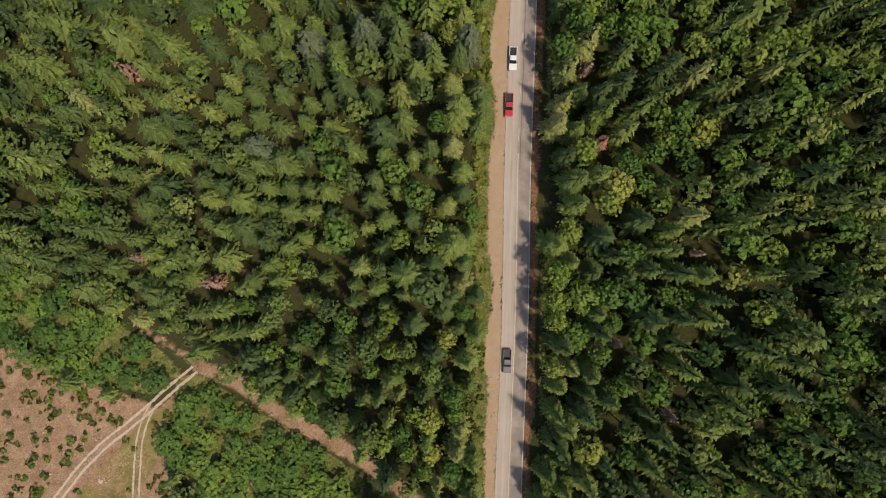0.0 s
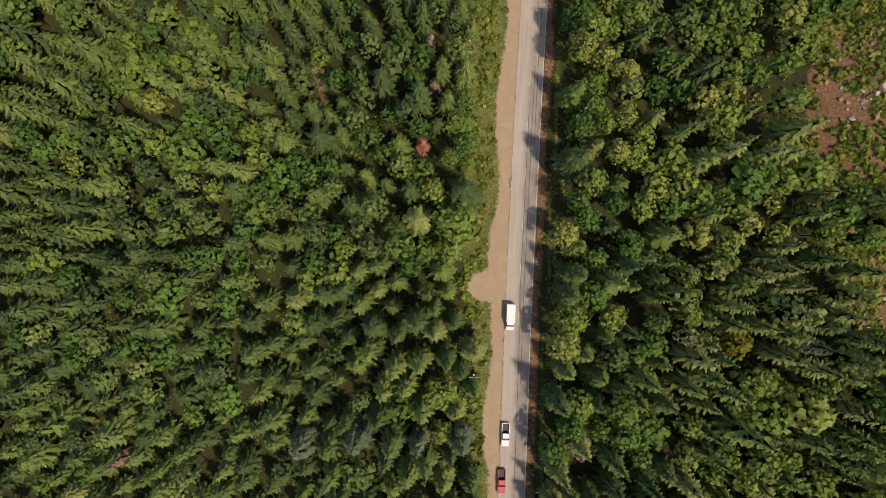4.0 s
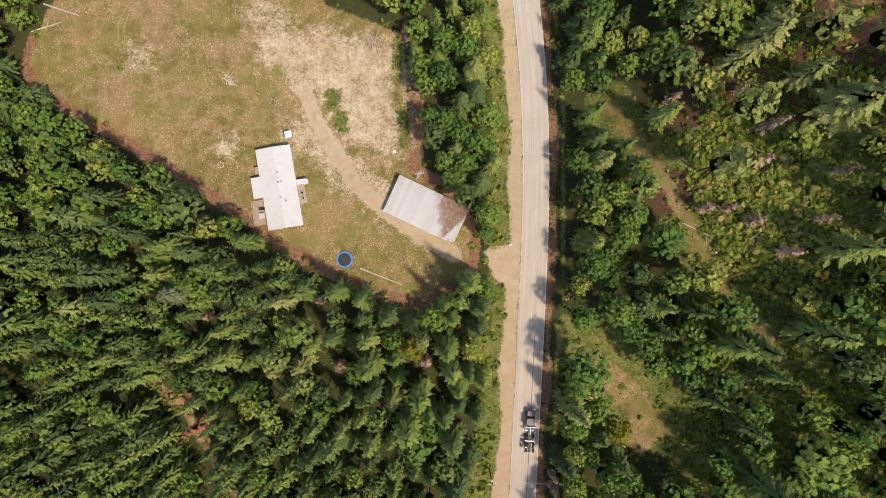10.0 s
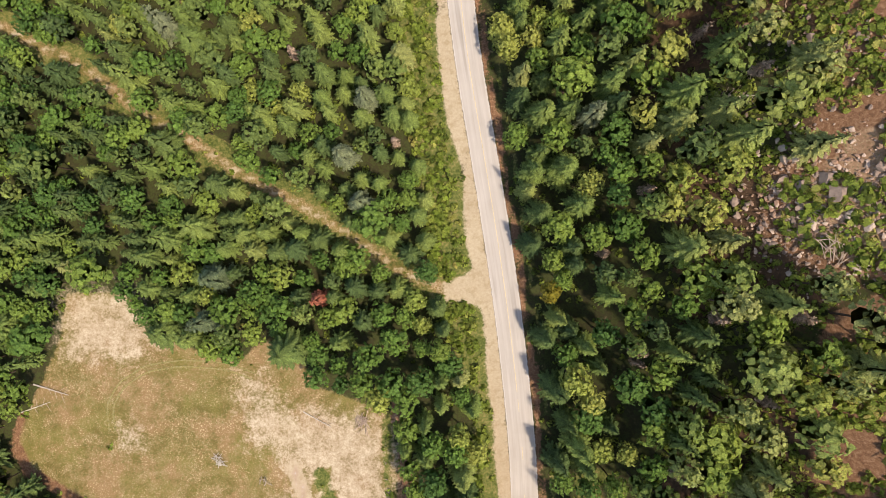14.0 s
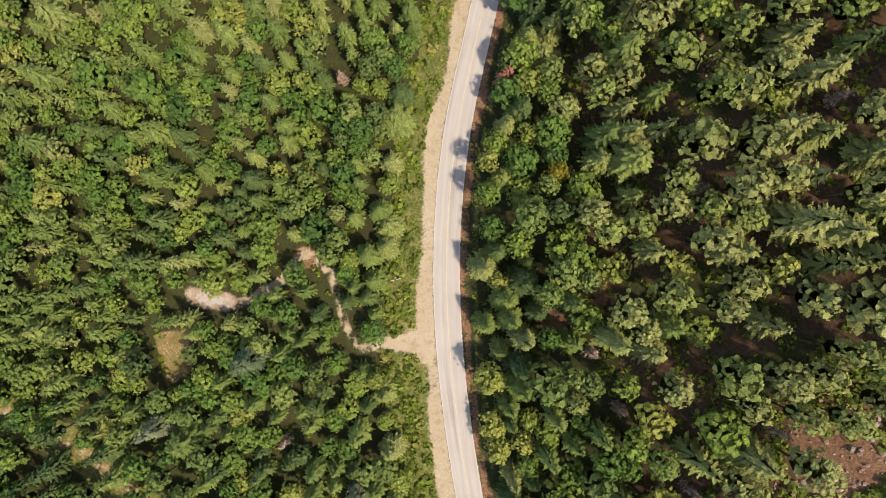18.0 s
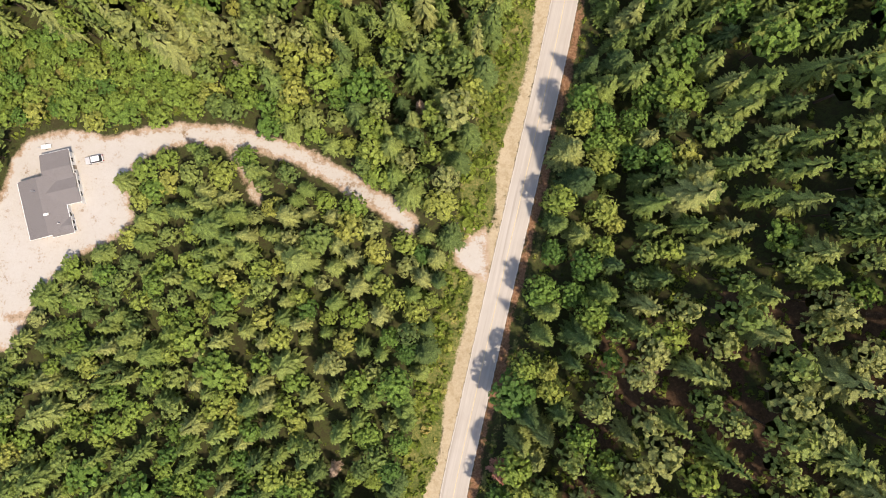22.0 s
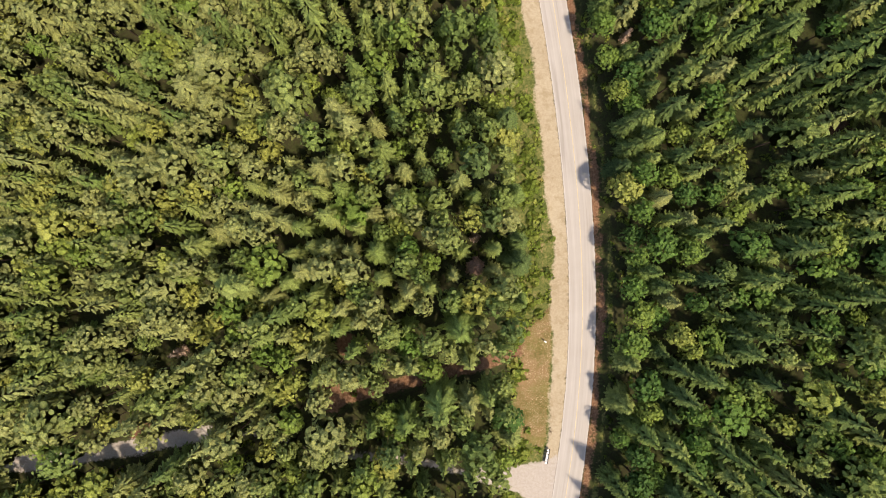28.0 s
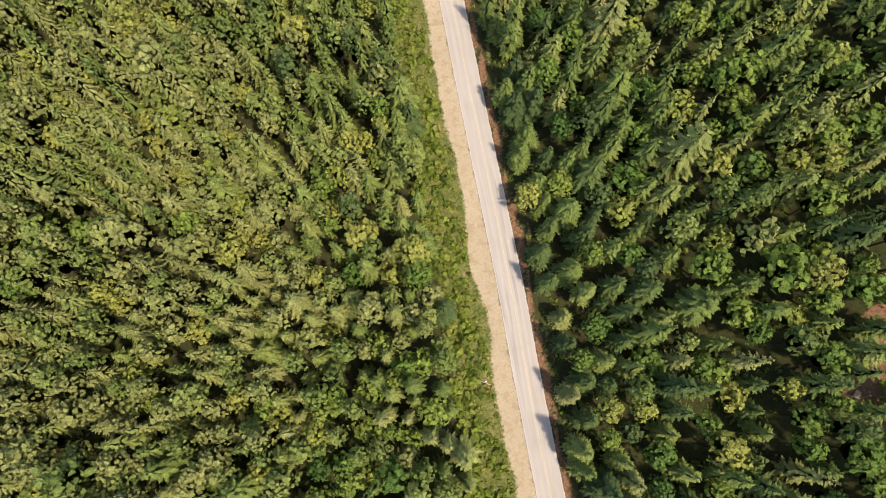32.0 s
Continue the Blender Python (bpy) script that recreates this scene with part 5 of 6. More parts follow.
def build_mobile_home():
    home = thing("mobile_home", "long white-roofed mobile home with wooden decks", "mobile home", pose(-34.4, 251.7, 0, 0, 0, 9.4))
    w, v = 4.35, 10.1
    walls = box("wall", (-w + 0.3, -v + 0.3, 0.3), (w - 0.3, v - 0.3, 2.9), M_SIDING, home, 0.02)
    box("skirting", (-w + 0.4, -v + 0.4, -0.2), (w - 0.4, v - 0.4, 0.3), M_GREY_METAL, home, 0)
    part("roof", gable(bmesh.new(), -w, w, -v, v, 3.0, 3.55), M_WHITE_ROOF, home)
    for k in range(12):
        y = -v + 0.85 + k * 1.67
        for s in (-1, 1):
            seam = bmesh.new()
            block(seam, (-0.02, -0.03, -0.02), (w * 1.005, 0.03, 0.03))
            bmesh.ops.rotate(seam, verts=seam.verts, cent=(0, 0, 0), matrix=Matrix.Rotation(math.atan2(0.55, w), 3, "Y"))
            if s < 0:
                bmesh.ops.scale(seam, vec=(-1, 1, 1), verts=seam.verts)
                bmesh.ops.reverse_faces(seam, faces=seam.faces)
            bmesh.ops.translate(seam, verts=seam.verts, vec=(0, y, 3.56))
            part("roof_seam", seam, M_WHITE_ROOF, home)
    for x, y in ((0.3, 3.6), (0.15, 1.2), (0.95, 1.2), (0.2, -2.6), (1.3, -3.6)):
        vent = part("roof_vent", disc(bmesh.new(), 0.16, 0.14, 3.3, 3.95, 10, Matrix.Translation((x, y, 0))), M_GREY_METAL, home)
        part("vent_cap", disc(bmesh.new(), 0.24, 0.1, 3.95, 4.1, 10, Matrix.Translation((x, y, 0))), M_GREY_METAL, vent)
    box("annex", (-w - 2.0, -1.5, 0), (-w + 0.3, 3.1, 2.75), M_SIDING, home)
    box("annex_roof", (-w - 2.3, -1.8, 2.78), (-w + 0.1, 3.4, 2.95), M_WHITE_ROOF, home)
    box("porch_hood", (-w - 1.0, 4.2, 2.3), (-w + 0.1, 6.0, 2.42), M_DECK, home)
    deck = box("deck", (-w - 3.6, -8.3, 0.35), (-w + 0.3, -2.0, 0.5), M_DECK, home)
    for k in range(20):
        box("deck_board", (-w - 3.6, -8.3 + k * 0.315, 0.5), (-w + 0.28, -8.02 + k * 0.315, 0.54), M_DECK, deck, 0)
    for y in (-8.2, -5.2, -2.2):
        box("deck_post", (-w - 3.6, y, 0), (-w - 3.45, y + 0.12, 1.4), M_OLD_WOOD, deck, 0)
    box("deck_rail", (-w - 3.6, -8.3, 1.35), (-w - 3.48, -2.0, 1.43), M_OLD_WOOD, deck, 0.01)
    side = box("side_deck", (w - 0.3, -4.6, 0.3), (w + 1.4, 1.2, 0.42), M_DECK, home)
    box("step", (w + 1.4, 0.1, 0), (w + 2.4, 1.2, 0.22), M_TRIM, side)
    box("porch_roof", (w - 0.1, 0.0, 2.2), (w + 2.5, 1.3, 2.32), M_WHITE_ROOF, home)
    for y in (0.1, 1.15):
        box("porch_post", (w + 2.3, y, 0), (w + 2.4, y + 0.1, 2.2), M_TRIM, home, 0)
    for y in (-7.2, -4.4, 4.4, 7.3):
        window("window", (w - 0.33, y - 0.7, 1.2), (w - 0.26, y + 0.7, 2.3), walls)
        window("window", (-w + 0.26, y - 0.7, 1.2), (-w + 0.33, y + 0.7, 2.3), walls)
    box("door", (w - 0.33, -0.1 + 0.3, 0.45), (w - 0.24, 1.1, 2.5), M_TRIM, walls)
    for x, y, s in ((w + 0.7, -2.0, 0.75), (w + 0.75, -3.3, 0.7)):
        unit = thing("heat_pump", "grey heat pump unit on the side deck", "heat pump", home.matrix_basis @ pose(x, y, 0.42), "heat pumps")
        box("case", (-s / 2, -s / 2, 0), (s / 2, s / 2, 0.8), M_GREY_METAL, unit, 0.05)
        part("fan_grille", disc(bmesh.new(), 0.27, 0.27, 0.8, 0.83, 16), M_DARK, unit)
    table = thing("deck_table", "grey wooden table on the deck", "table", home.matrix_basis @ pose(-w - 1.4, -6.0, 0.54))
    box("tabletop", (-0.8, -0.7, 0.7), (0.8, 0.7, 0.76), M_OLD_WOOD, table)
    for x in (-0.7, 0.6):
        for y in (-0.6, 0.5):
            box("leg", (x, y, 0), (x + 0.08, y + 0.08, 0.7), M_OLD_WOOD, table, 0)
    grill = thing("deck_grill", "black covered grill on the deck", "grill", home.matrix_basis @ pose(-w - 1.3, -4.3, 0.54))
    box("cover", (-0.6, -0.3, 0), (0.6, 0.3, 1.05), M_DARK, grill, 0.12)


def build_shed():
    shed = thing("metal_shed", "large shed with a rust-streaked silvery metal roof", "shed", pose(1.9, 246.3, 0, 0, 0, -25.2))
    a, b = 9.6, 4.95
    box("wall", (-a + 0.3, -b + 0.3, -0.2), (a - 0.3, b - 0.3, 2.2), M_OLD_WOOD, shed, 0.02)
    n = 20
    for k in range(n):
        x0 = -a + k * 2 * a / n
        drop = 0.0 if k < 17 else 0.1 + 0.04 * (k % 2)
        short = 0.0 if k < 18 else 0.8
        for s in (-1,):
            bm = bmesh.new()
            cols, width = 7, 2 * a / n + 0.02
            y_low, y_top = s * (b - short), b
            rows = []
            for y, z in ((y_low, 2.35), (y_top, 3.1)):
                rows.append([bm.verts.new((x0 + width * c / (cols - 1), y, z - drop + (0.012 if c % 2 else 0))) for c in range(cols)])
            for c in range(cols - 1):
                q = (rows[0][c], rows[0][c + 1], rows[1][c + 1], rows[1][c])
                bm.faces.new(q if s < 0 else q[::-1])
            bmesh.ops.solidify(bm, geom=bm.faces[:], thickness=0.02)
            part("roof_sheet", bm, M_RUSTY, shed)
    box("door", (-a + 0.26, -1.6, 0), (-a + 0.34, 1.6, 2.1), M_DECK, shed, 0.01)


def build_house():
    """A grey-shingled house with a wing and porch, on a pale gravel yard."""
    house = thing("house", "single-storey house with dark grey shingle roof and white trim", "house", pose(-85.3, 534.6, 0, 0, 0, 13))
    for name, lo, hi, ridge, top in (("main", (-6.2, -8.6), (4.6, 6.0), "y", 4.3), ("wing", (0.6, 3.0), (8.0, 11.4), "x", 3.9), ("garage", (-0.5, -2.0), (8.4, 5.2), "x", 4.0),
                                     ("porch", (-0.5, -9.1), (4.9, -5.0), "x", 3.6)):
        wall = box("wall", (lo[0] + 0.5, lo[1] + 0.5, -0.2), (hi[0] - 0.5, hi[1] - 0.5, 3.1), M_TRIM, house, 0.02)
        part("roof", gable(bmesh.new(), lo[0], hi[0], lo[1], hi[1], 3.0, top, 0.2, ridge), M_SHINGLE, house)
        for x in (lo[0] - 0.06, hi[0] - 0.06):
            box("fascia", (x, lo[1], 2.78), (x + 0.12, hi[1], 3.03), M_TRIM, house, 0)
        for y in (lo[1] - 0.06, hi[1] - 0.06):
            box("fascia", (lo[0], y, 2.76), (hi[0], y + 0.12, 3.0), M_TRIM, house, 0)
        for k in range(2):
            y = lo[1] + (hi[1] - lo[1]) * (0.3 + 0.4 * k)
            window("window", (hi[0] - 0.53, y - 0.6, 1.0), (hi[0] - 0.44, y + 0.6, 2.3), wall)
            window("window", (lo[0] + 0.44, y - 0.6, 1.0), (lo[0] + 0.53, y + 0.6, 2.3), wall)
    box("door", (7.42, 6.6, 0), (7.56, 7.6, 2.1), M_DECK, house)
    for y in (-1.2, 1.6):
        box("garage_door", (7.86, y - 1.2, 0), (7.96, y + 1.2, 2.3), M_TRIM, house, 0.01)
    box("skylight", (-0.9, -3.7, 3.9), (0.3, -3.1, 4.35), M_LAMP, house, 0.03)
    part("vent_pipe", disc(bmesh.new(), 0.1, 0.1, 3.6, 4.7, 8, Matrix.Translation((2.2, -6.2, 0))), M_TRIM, house)
    part("vent_pipe", disc(bmesh.new(), 0.12, 0.12, 4.6, 5.9, 8, Matrix.Translation((-1.6, 2.6, 0))), M_GREY_METAL, house)


def wheel(parent, x, y, r=0.36, wide=0.24):
    m = Matrix.Translation((x, y, r)) @ Matrix.Rotation(math.pi / 2, 4, "Y")
    tyre = part("wheel", disc(bmesh.new(), r, r, -wide / 2, wide / 2, 16, m), M_RUBBER, parent, "black tyre")
    part("rim", disc(bmesh.new(), r * 0.6, r * 0.6, -wide / 2 - 0.015, wide / 2 + 0.015, 12, m), M_CHROME, tyre)


def taper(bm, lo, hi, x_in, y_front, y_back, bevel=0.06):
    """A cabin: a box whose top is drawn in."""
    block(bm, lo, hi)
    for v in bm.verts:
        if v.co.z > hi[2] - 1e-4:
            v.co.x -= math.copysign(x_in, v.co.x - (lo[0] + hi[0]) / 2)
            v.co.y += -y_front if v.co.y > (lo[1] + hi[1]) / 2 else y_back
    bmesh.ops.bevel(bm, geom=bm.edges[:], offset=bevel, segments=2, affect="EDGES")
    return bm


def lamps(car, half, front, back, z):
    for s in (-1, 1):
        box("headlight", (s * half - 0.2, front - 0.1, z), (s * half + 0.2, front + 0.03, z + 0.2), M_LAMP, car, 0.03)
        box("tail_light", (s * half - 0.12, back - 0.03, z), (s * half + 0.12, back + 0.1, z + 0.3), M_TAIL, car, 0.02)


def build_pickup(label, colour, place, turn):
    car = thing("pickup_truck", label, "pickup truck", pose(*place, 0.05, 0, 0, turn), "pickups on the road")
    p = paint("pickup_paint", colour)
    body = bmesh.new()
    block(body, (-0.98, -0.4, 0.45), (0.98, 2.9, 1.08), 0.12)
    part("body", body, p, car)
    box("bonnet", (-0.88, 1.35, 1.06), (0.88, 2.75, 1.15), p, car, 0.06)
    part("cabin", taper(bmesh.new(), (-0.92, -0.75, 1.02), (0.92, 1.4, 1.8), 0.16, 0.62, 0.18), M_GLASS, car, "dark glass")
    box("cab_roof", (-0.76, -0.5, 1.76), (0.76, 0.72, 1.84), p, car, 0.05)
    for s in (-1, 1):
        box("bed_side", (s * 0.9 - 0.09, -2.85, 0.5), (s * 0.9 + 0.09, -0.5, 1.2), p, car, 0.04)
        box("mirror", (s * 1.1 - 0.12, 1.0, 1.2), (s * 1.1 + 0.12, 1.12, 1.38), M_DARK, car, 0.03)
    box("tailgate", (-0.98, -2.9, 0.5), (0.98, -2.78, 1.18), p, car, 0.03)
    box("bed_floor", (-0.85, -2.8, 0.62), (0.85, -0.5, 0.7), M_DARK, car, 0)
    box("bumper", (-0.95, 2.85, 0.45), (0.95, 3.02, 0.68), M_CHROME, car, 0.05)
    lamps(car, 0.72, 2.9, -2.9, 0.75)
    for x in (-0.86, 0.86):
        for y in (-1.75, 1.95):
            wheel(car, x, y, 0.4)


def build_van():
    van = thing("white_van", "tall white delivery van driving on the asphalt road", "van", pose(18.7, 77.0, 0.05, 0, 0, 178))
    p = paint("van_white", (0.8, 0.8, 0.79))
    box("cargo_box", (-1.08, -3.3, 0.5), (1.08, 1.3, 2.75), p, van, 0.1)
    for k in range(5):
        box("roof_rib", (-0.98, -3.0 + k * 0.9, 2.74), (0.98, -2.92 + k * 0.9, 2.78), M_TRIM, van, 0)
    part("cabin", taper(bmesh.new(), (-1.0, 1.25, 1.0), (1.0, 2.5, 2.3), 0.12, 0.62, 0.0), M_GLASS, van, "dark windscreen")
    box("cab_roof", (-0.86, 1.2, 2.26), (0.86, 1.9, 2.38), p, van, 0.05)
    box("bonnet", (-1.0, 1.3, 0.5), (1.0, 3.3, 1.15), p, van, 0.12)
    lamps(van, 0.75, 3.3, -3.3, 0.7)
    for x in (-0.9, 0.9):
        for y in (-2.1, 2.2):
            wheel(van, x, y, 0.38)


def build_suv():
    car = thing("parked_suv", "silver-white car parked on the gravel yard", "car", pose(-74.8, 545.1, 0.02, 0, 0, 102))
    p, r = paint("silver_paint", (0.5, 0.5, 0.5)), paint("white_paint", (0.8, 0.8, 0.8))
    box("body", (-0.93, -2.25, 0.35), (0.93, 2.25, 1.0), p, car, 0.3)
    part("cabin", taper(bmesh.new(), (-0.88, -2.0, 0.95), (0.88, 1.1, 1.6), 0.16, 0.55, 0.3), M_GLASS, car, "dark glass")
    box("roof", (-0.68, -1.6, 1.56), (0.68, 0.5, 1.65), r, car, 0.05)
    box("bonnet", (-0.8, 1.1, 0.98), (0.8, 2.1, 1.05), p, car, 0.05)
    lamps(car, 0.68, 2.25, -2.25, 0.65)
    for x in (-0.82, 0.82):
        for y in (-1.4, 1.4):
            wheel(car, x, y, 0.35)


def build_log_truck():
    truck = thing("logging_truck", "empty black logging truck with its trailer loaded on top", "truck", pose(27.6, 191.0, 0.05, 0, 0, -3))
    p = paint("truck_paint", (0.02, 0.02, 0.035))
    box("bonnet", (-0.95, 3.7, 0.9), (0.95, 5.4, 1.9), p, truck, 0.15)
    part("cab", taper(bmesh.new(), (-1.15, 1.9, 0.9), (1.15, 3.9, 2.9), 0.12, 0.35, 0.05), p, truck)
    box("windscreen", (-0.95, 3.62, 1.95), (0.95, 3.82, 2.6), M_GLASS, truck, 0.02)
    box("cab_guard", (-1.2, 1.5, 0.9), (1.2, 1.65, 3.2), M_CHROME, truck, 0.03)
    box("bumper", (-1.25, 5.35, 0.55), (1.25, 5.55, 0.95), M_CHROME, truck, 0.04)
    for s in (-1, 1):
        part("exhaust_stack", disc(bmesh.new(), 0.11, 0.11, 1.0, 3.6, 10, Matrix.Translation((s * 1.15, 1.75, 0))), M_CHROME, truck)
        part("fuel_tank", disc(bmesh.new(), 0.34, 0.34, -0.7, 0.7, 14, Matrix.Translation((s * 0.95, 1.0, 0.85)) @ Matrix.Rotation(math.pi / 2, 4, "X")), M_CHROME, truck)
        box("frame_rail", (s * 0.42 - 0.06, -5.2, 0.9), (s * 0.42 + 0.06, 3.7, 1.15), M_DARK, truck, 0.01)
        box("mirror", (s * 1.4 - 0.12, 3.5, 1.9), (s * 1.4 + 0.12, 3.6, 2.5), M_CHROME, truck, 0.02)
        wheel(truck, s * 1.02, 4.5, 0.52, 0.3)
        for y in (-1.4, -2.8):
            wheel(truck, s * 1.0, y, 0.52, 0.5)
    for y in (0.3, -3.9):
        bunk = box("bunk", (-1.25, y - 0.12, 1.2), (1.25, y + 0.12, 1.45), M_GREY_METAL, truck, 0.02)
        for s in (-1, 1):
            box("stake", (s * 1.2 - 0.07, y - 0.08, 1.4), (s * 1.2 + 0.07, y + 0.08, 2.9), M_CHROME, bunk, 0.01)
    trailer = box("stowed_trailer", (-0.35, -4.9, 1.7), (0.35, 0.9, 1.95), M_DARK, truck, 0.03)
    box("trailer_bunk", (-1.2, -2.2, 2.0), (1.2, -1.95, 2.2), M_CHROME, trailer, 0.02)
    box("reach_pole", (-0.1, -0.6, 2.0), (0.1, 2.2, 2.2), M_CHROME, trailer, 0.02)
    for s in (-1, 1):
        for y in (-3.1, -4.4):
            m = Matrix.Translation((s * 0.95, y, 2.05)) @ Matrix.Rotation(math.pi / 2, 4, "Y")
            tyre = part("trailer_wheel", disc(bmesh.new(), 0.5, 0.5, -0.25, 0.25, 16, m), M_RUBBER, truck)
            part("rim", disc(bmesh.new(), 0.28, 0.28, -0.27, 0.27, 12, m), M_CHROME, tyre)


def build_poles():
    proto = None
    for x, y, turn in ((17.6, 181.4, 8), (9.2, 63.8, 0), (-0.4, 420.0, 15), (26.0, 757.5, -20), (-42.6, 616.5, 80)):
        m = pose(x, y, 0, 0, 0, turn)
        if proto is None:
            proto = thing("utility_pole", "tall wooden utility pole with a pale crossarm", "utility pole", m, "utility poles")
            part("post", disc(bmesh.new(), 0.19, 0.12, -0.3, 11.5, 10), M_BARK, proto)
            arm = box("crossarm", (-1.25, -0.07, 10.7), (1.25, 0.07, 10.88), M_OLD_WOOD, proto, 0.01)
            for k in (-1.1, -0.45, 0.45, 1.1):
                part("insulator", disc(bmesh.new(), 0.06, 0.04, 10.88, 11.1, 8, Matrix.Translation((k, 0, 0))), M_TRIM, arm)
            part("transformer", disc(bmesh.new(), 0.22, 0.22, 9.3, 10.2, 12, Matrix.Translation((0, 0.35, 0))), M_GREY_METAL, proto)
        else:
            copy_thing(proto, m)
    sag = bmesh.new()
    a, b = Vector((17.7, 181.4, 10.8)), Vector((41.0, 180.2, 9.6))
    last = None
    for k in range(13):
        f = k / 12
        p = a.lerp(b, f) - Vector((0, 0, 1.2 * 4 * f * (1 - f)))
        ring = [sag.verts.new(p + Vector((0, 0.022 * math.cos(q), 0.022 * math.sin(q)))) for q in (0, 2.1, 4.2)]
        if last:
            for j in range(3):
                sag.faces.new((last[j], last[(j + 1) % 3], ring[(j + 1) % 3], ring[j]))
        last = ring
    wire = part("service_wire", sag, M_GREY_METAL, None)
    tagged(wire, "thin grey wire strung across the road from a pole", "power line")


def boulder(rng, detail=2):
    bm = bmesh.new()
    bmesh.ops.create_icosphere(bm, subdivisions=detail, radius=1)
    k = Vector(rng.uniform(-9, 9, 3))
    for v in bm.verts:
        v.co *= 1 + 0.42 * noise.noise(v.co * 1.1 + k) + 0.16 * noise.noise(v.co * 2.9 + k)
        v.co.z *= 0.65
    for _ in range(9):
        cut, h = Vector(rng.normal(size=3)).normalized(), rng.uniform(0.4, 0.72)
        for v in bm.verts:
            over = v.co.dot(cut) - h
            if over > 0:
                v.co -= cut * over
    return bm


def build_rocks():
    rng = np.random.default_rng(31)
    shapes = []
    for k in range(6):
        me = bpy.data.meshes.new("boulder")
        bm = boulder(rng)
        bm.to_mesh(me)
        bm.free()
        shapes.append(me)
    pale = [m.copy() for m in shapes]
    for m in shapes:
        m.materials.append(M_STONE)
    for m in pale:
        m.materials.append(M_PALE_STONE)
    fields = ((77.7, 340, 8, 22, 1.0, False), (86.5, 331, 9, 20, 0.9, True), (67.1, 358, 5, 12, 0.9, False), (89.8, 346, 6, 14, 1.3, False), (81.7, 353, 6, 22, 0.7, True),
              (99.6, 129, 5, 14, 0.8, True), (101.8, 84, 4, 10, 0.9, True), (108.8, 751, 8, 26, 0.7, True), (83, 230, 3, 6, 0.6, True), (70.1, 468, 4, 12, 0.5, True),
              (79.8, 335, 5, 12, 0.8, False), (82.2, 375, 7, 14, 0.8, False), (86.2, 392, 6, 12, 0.9, False), (17.1, 527.6, 2.2, 14, 0.7, True), (-85, -58, 1.4, 10, 0.35, True))
    for cx, cy, spread, count, size, light in fields:
        for _ in range(count):
            a, q = rng.uniform(0, 6.28), spread * math.sqrt(rng.uniform(0, 1))
            x, y, s = cx + q * math.cos(a), cy + q * math.sin(a) * 0.8, size * rng.uniform(0.35, 1.5) ** 1.4
            ob = tagged(new("boulder", (pale if light else shapes)[int(rng.integers(6))]), "pale broken boulder on open ground" if light else "grey-brown boulder on red forest soil",
                        "rock", "boulders")
            ob.matrix_basis = pose(x, y, float(rise(x, y)) + s * 0.12, rng.uniform(-20, 20), rng.uniform(-20, 20), rng.uniform(0, 360)) @ Matrix.Diagonal((s, s * rng.uniform(0.6, 1), s, 1))


def build_rubble():
    """Broken stones too small to count, over the bare rocky slopes."""
    rng = np.random.default_rng(41)
    ball = bmesh.new()
    bmesh.ops.create_icosphere(ball, subdivisions=1, radius=1)
    v = np.array([p.co[:] for p in ball.verts]) * rng.uniform(0.45, 1.3, (len(ball.verts), 1)) * (1, 0.75, 0.5)
    t = np.array([[q.index for q in f.verts] for f in ball.faces])
    ball.free()
    x, y = [], []
    for cx, cy, spread, count in ((79.5, 342, 12, 900), (87, 337, 15, 1500), (95, 344, 12, 700), (85, 372, 16, 700), (90.3, 395, 10, 250), (98.8, 128, 8, 140), (102.6, 82, 8, 110), (108.8, 751, 11, 260),
                                  (70.1, 468, 6, 60), (77, 240, 9, 110), (-92, -48, 16, 260), (17, 527.6, 3, 40), (67.1, 358, 7, 80)):
        x.append(rng.normal(cx, spread * 0.5, count))
        y.append(rng.normal(cy, spread * 0.5, count))
    x, y = np.concatenate(x), np.concatenate(y)
    s, a = (0.1 + 0.75 * rng.uniform(0, 1, len(x)) ** 3)[:, None], rng.uniform(0, 6.28, len(x))[:, None]
    s = np.where((x < -60)[:, None], s * 0.5, s)
    slim = rng.uniform(0.5, 1.2, len(x))[:, None]
    px = (v[:, 0] * np.cos(a) - v[:, 1] * np.sin(a)) * s + x[:, None]
    py = (v[:, 0] * np.sin(a) + v[:, 1] * np.cos(a)) * s * slim + y[:, None]
    pz = v[:, 2] * s * slim + rise(x, y)[:, None] + s * 0.2
    tris = (np.arange(len(x))[:, None, None] * len(v) + t[None]).reshape(-1, 3)
    me = fast_mesh("rubble", np.stack([px, py, pz], 2).reshape(-1, 3), tris, [M_RUBBLE, M_STONE, M_PALE_STONE], np.repeat(rng.choice(3, len(x), p=(0.55, 0.25, 0.2)), len(t)))
    me.shade_flat()
    tagged(new("rubble", me), "scattered broken stones on bare reddish soil", "rubble", kind="stuff")


def log_mesh(p, q, r0, r1, sides=8):
    d = q - p
    m = Matrix.Translation(p + d / 2) @ d.to_track_quat("Z", "Y").to_matrix().to_4x4()
    bm = bmesh.new()
    bmesh.ops.create_cone(bm, cap_ends=True, segments=sides, radius1=r0, radius2=r1, depth=d.length, matrix=m)
    return bm


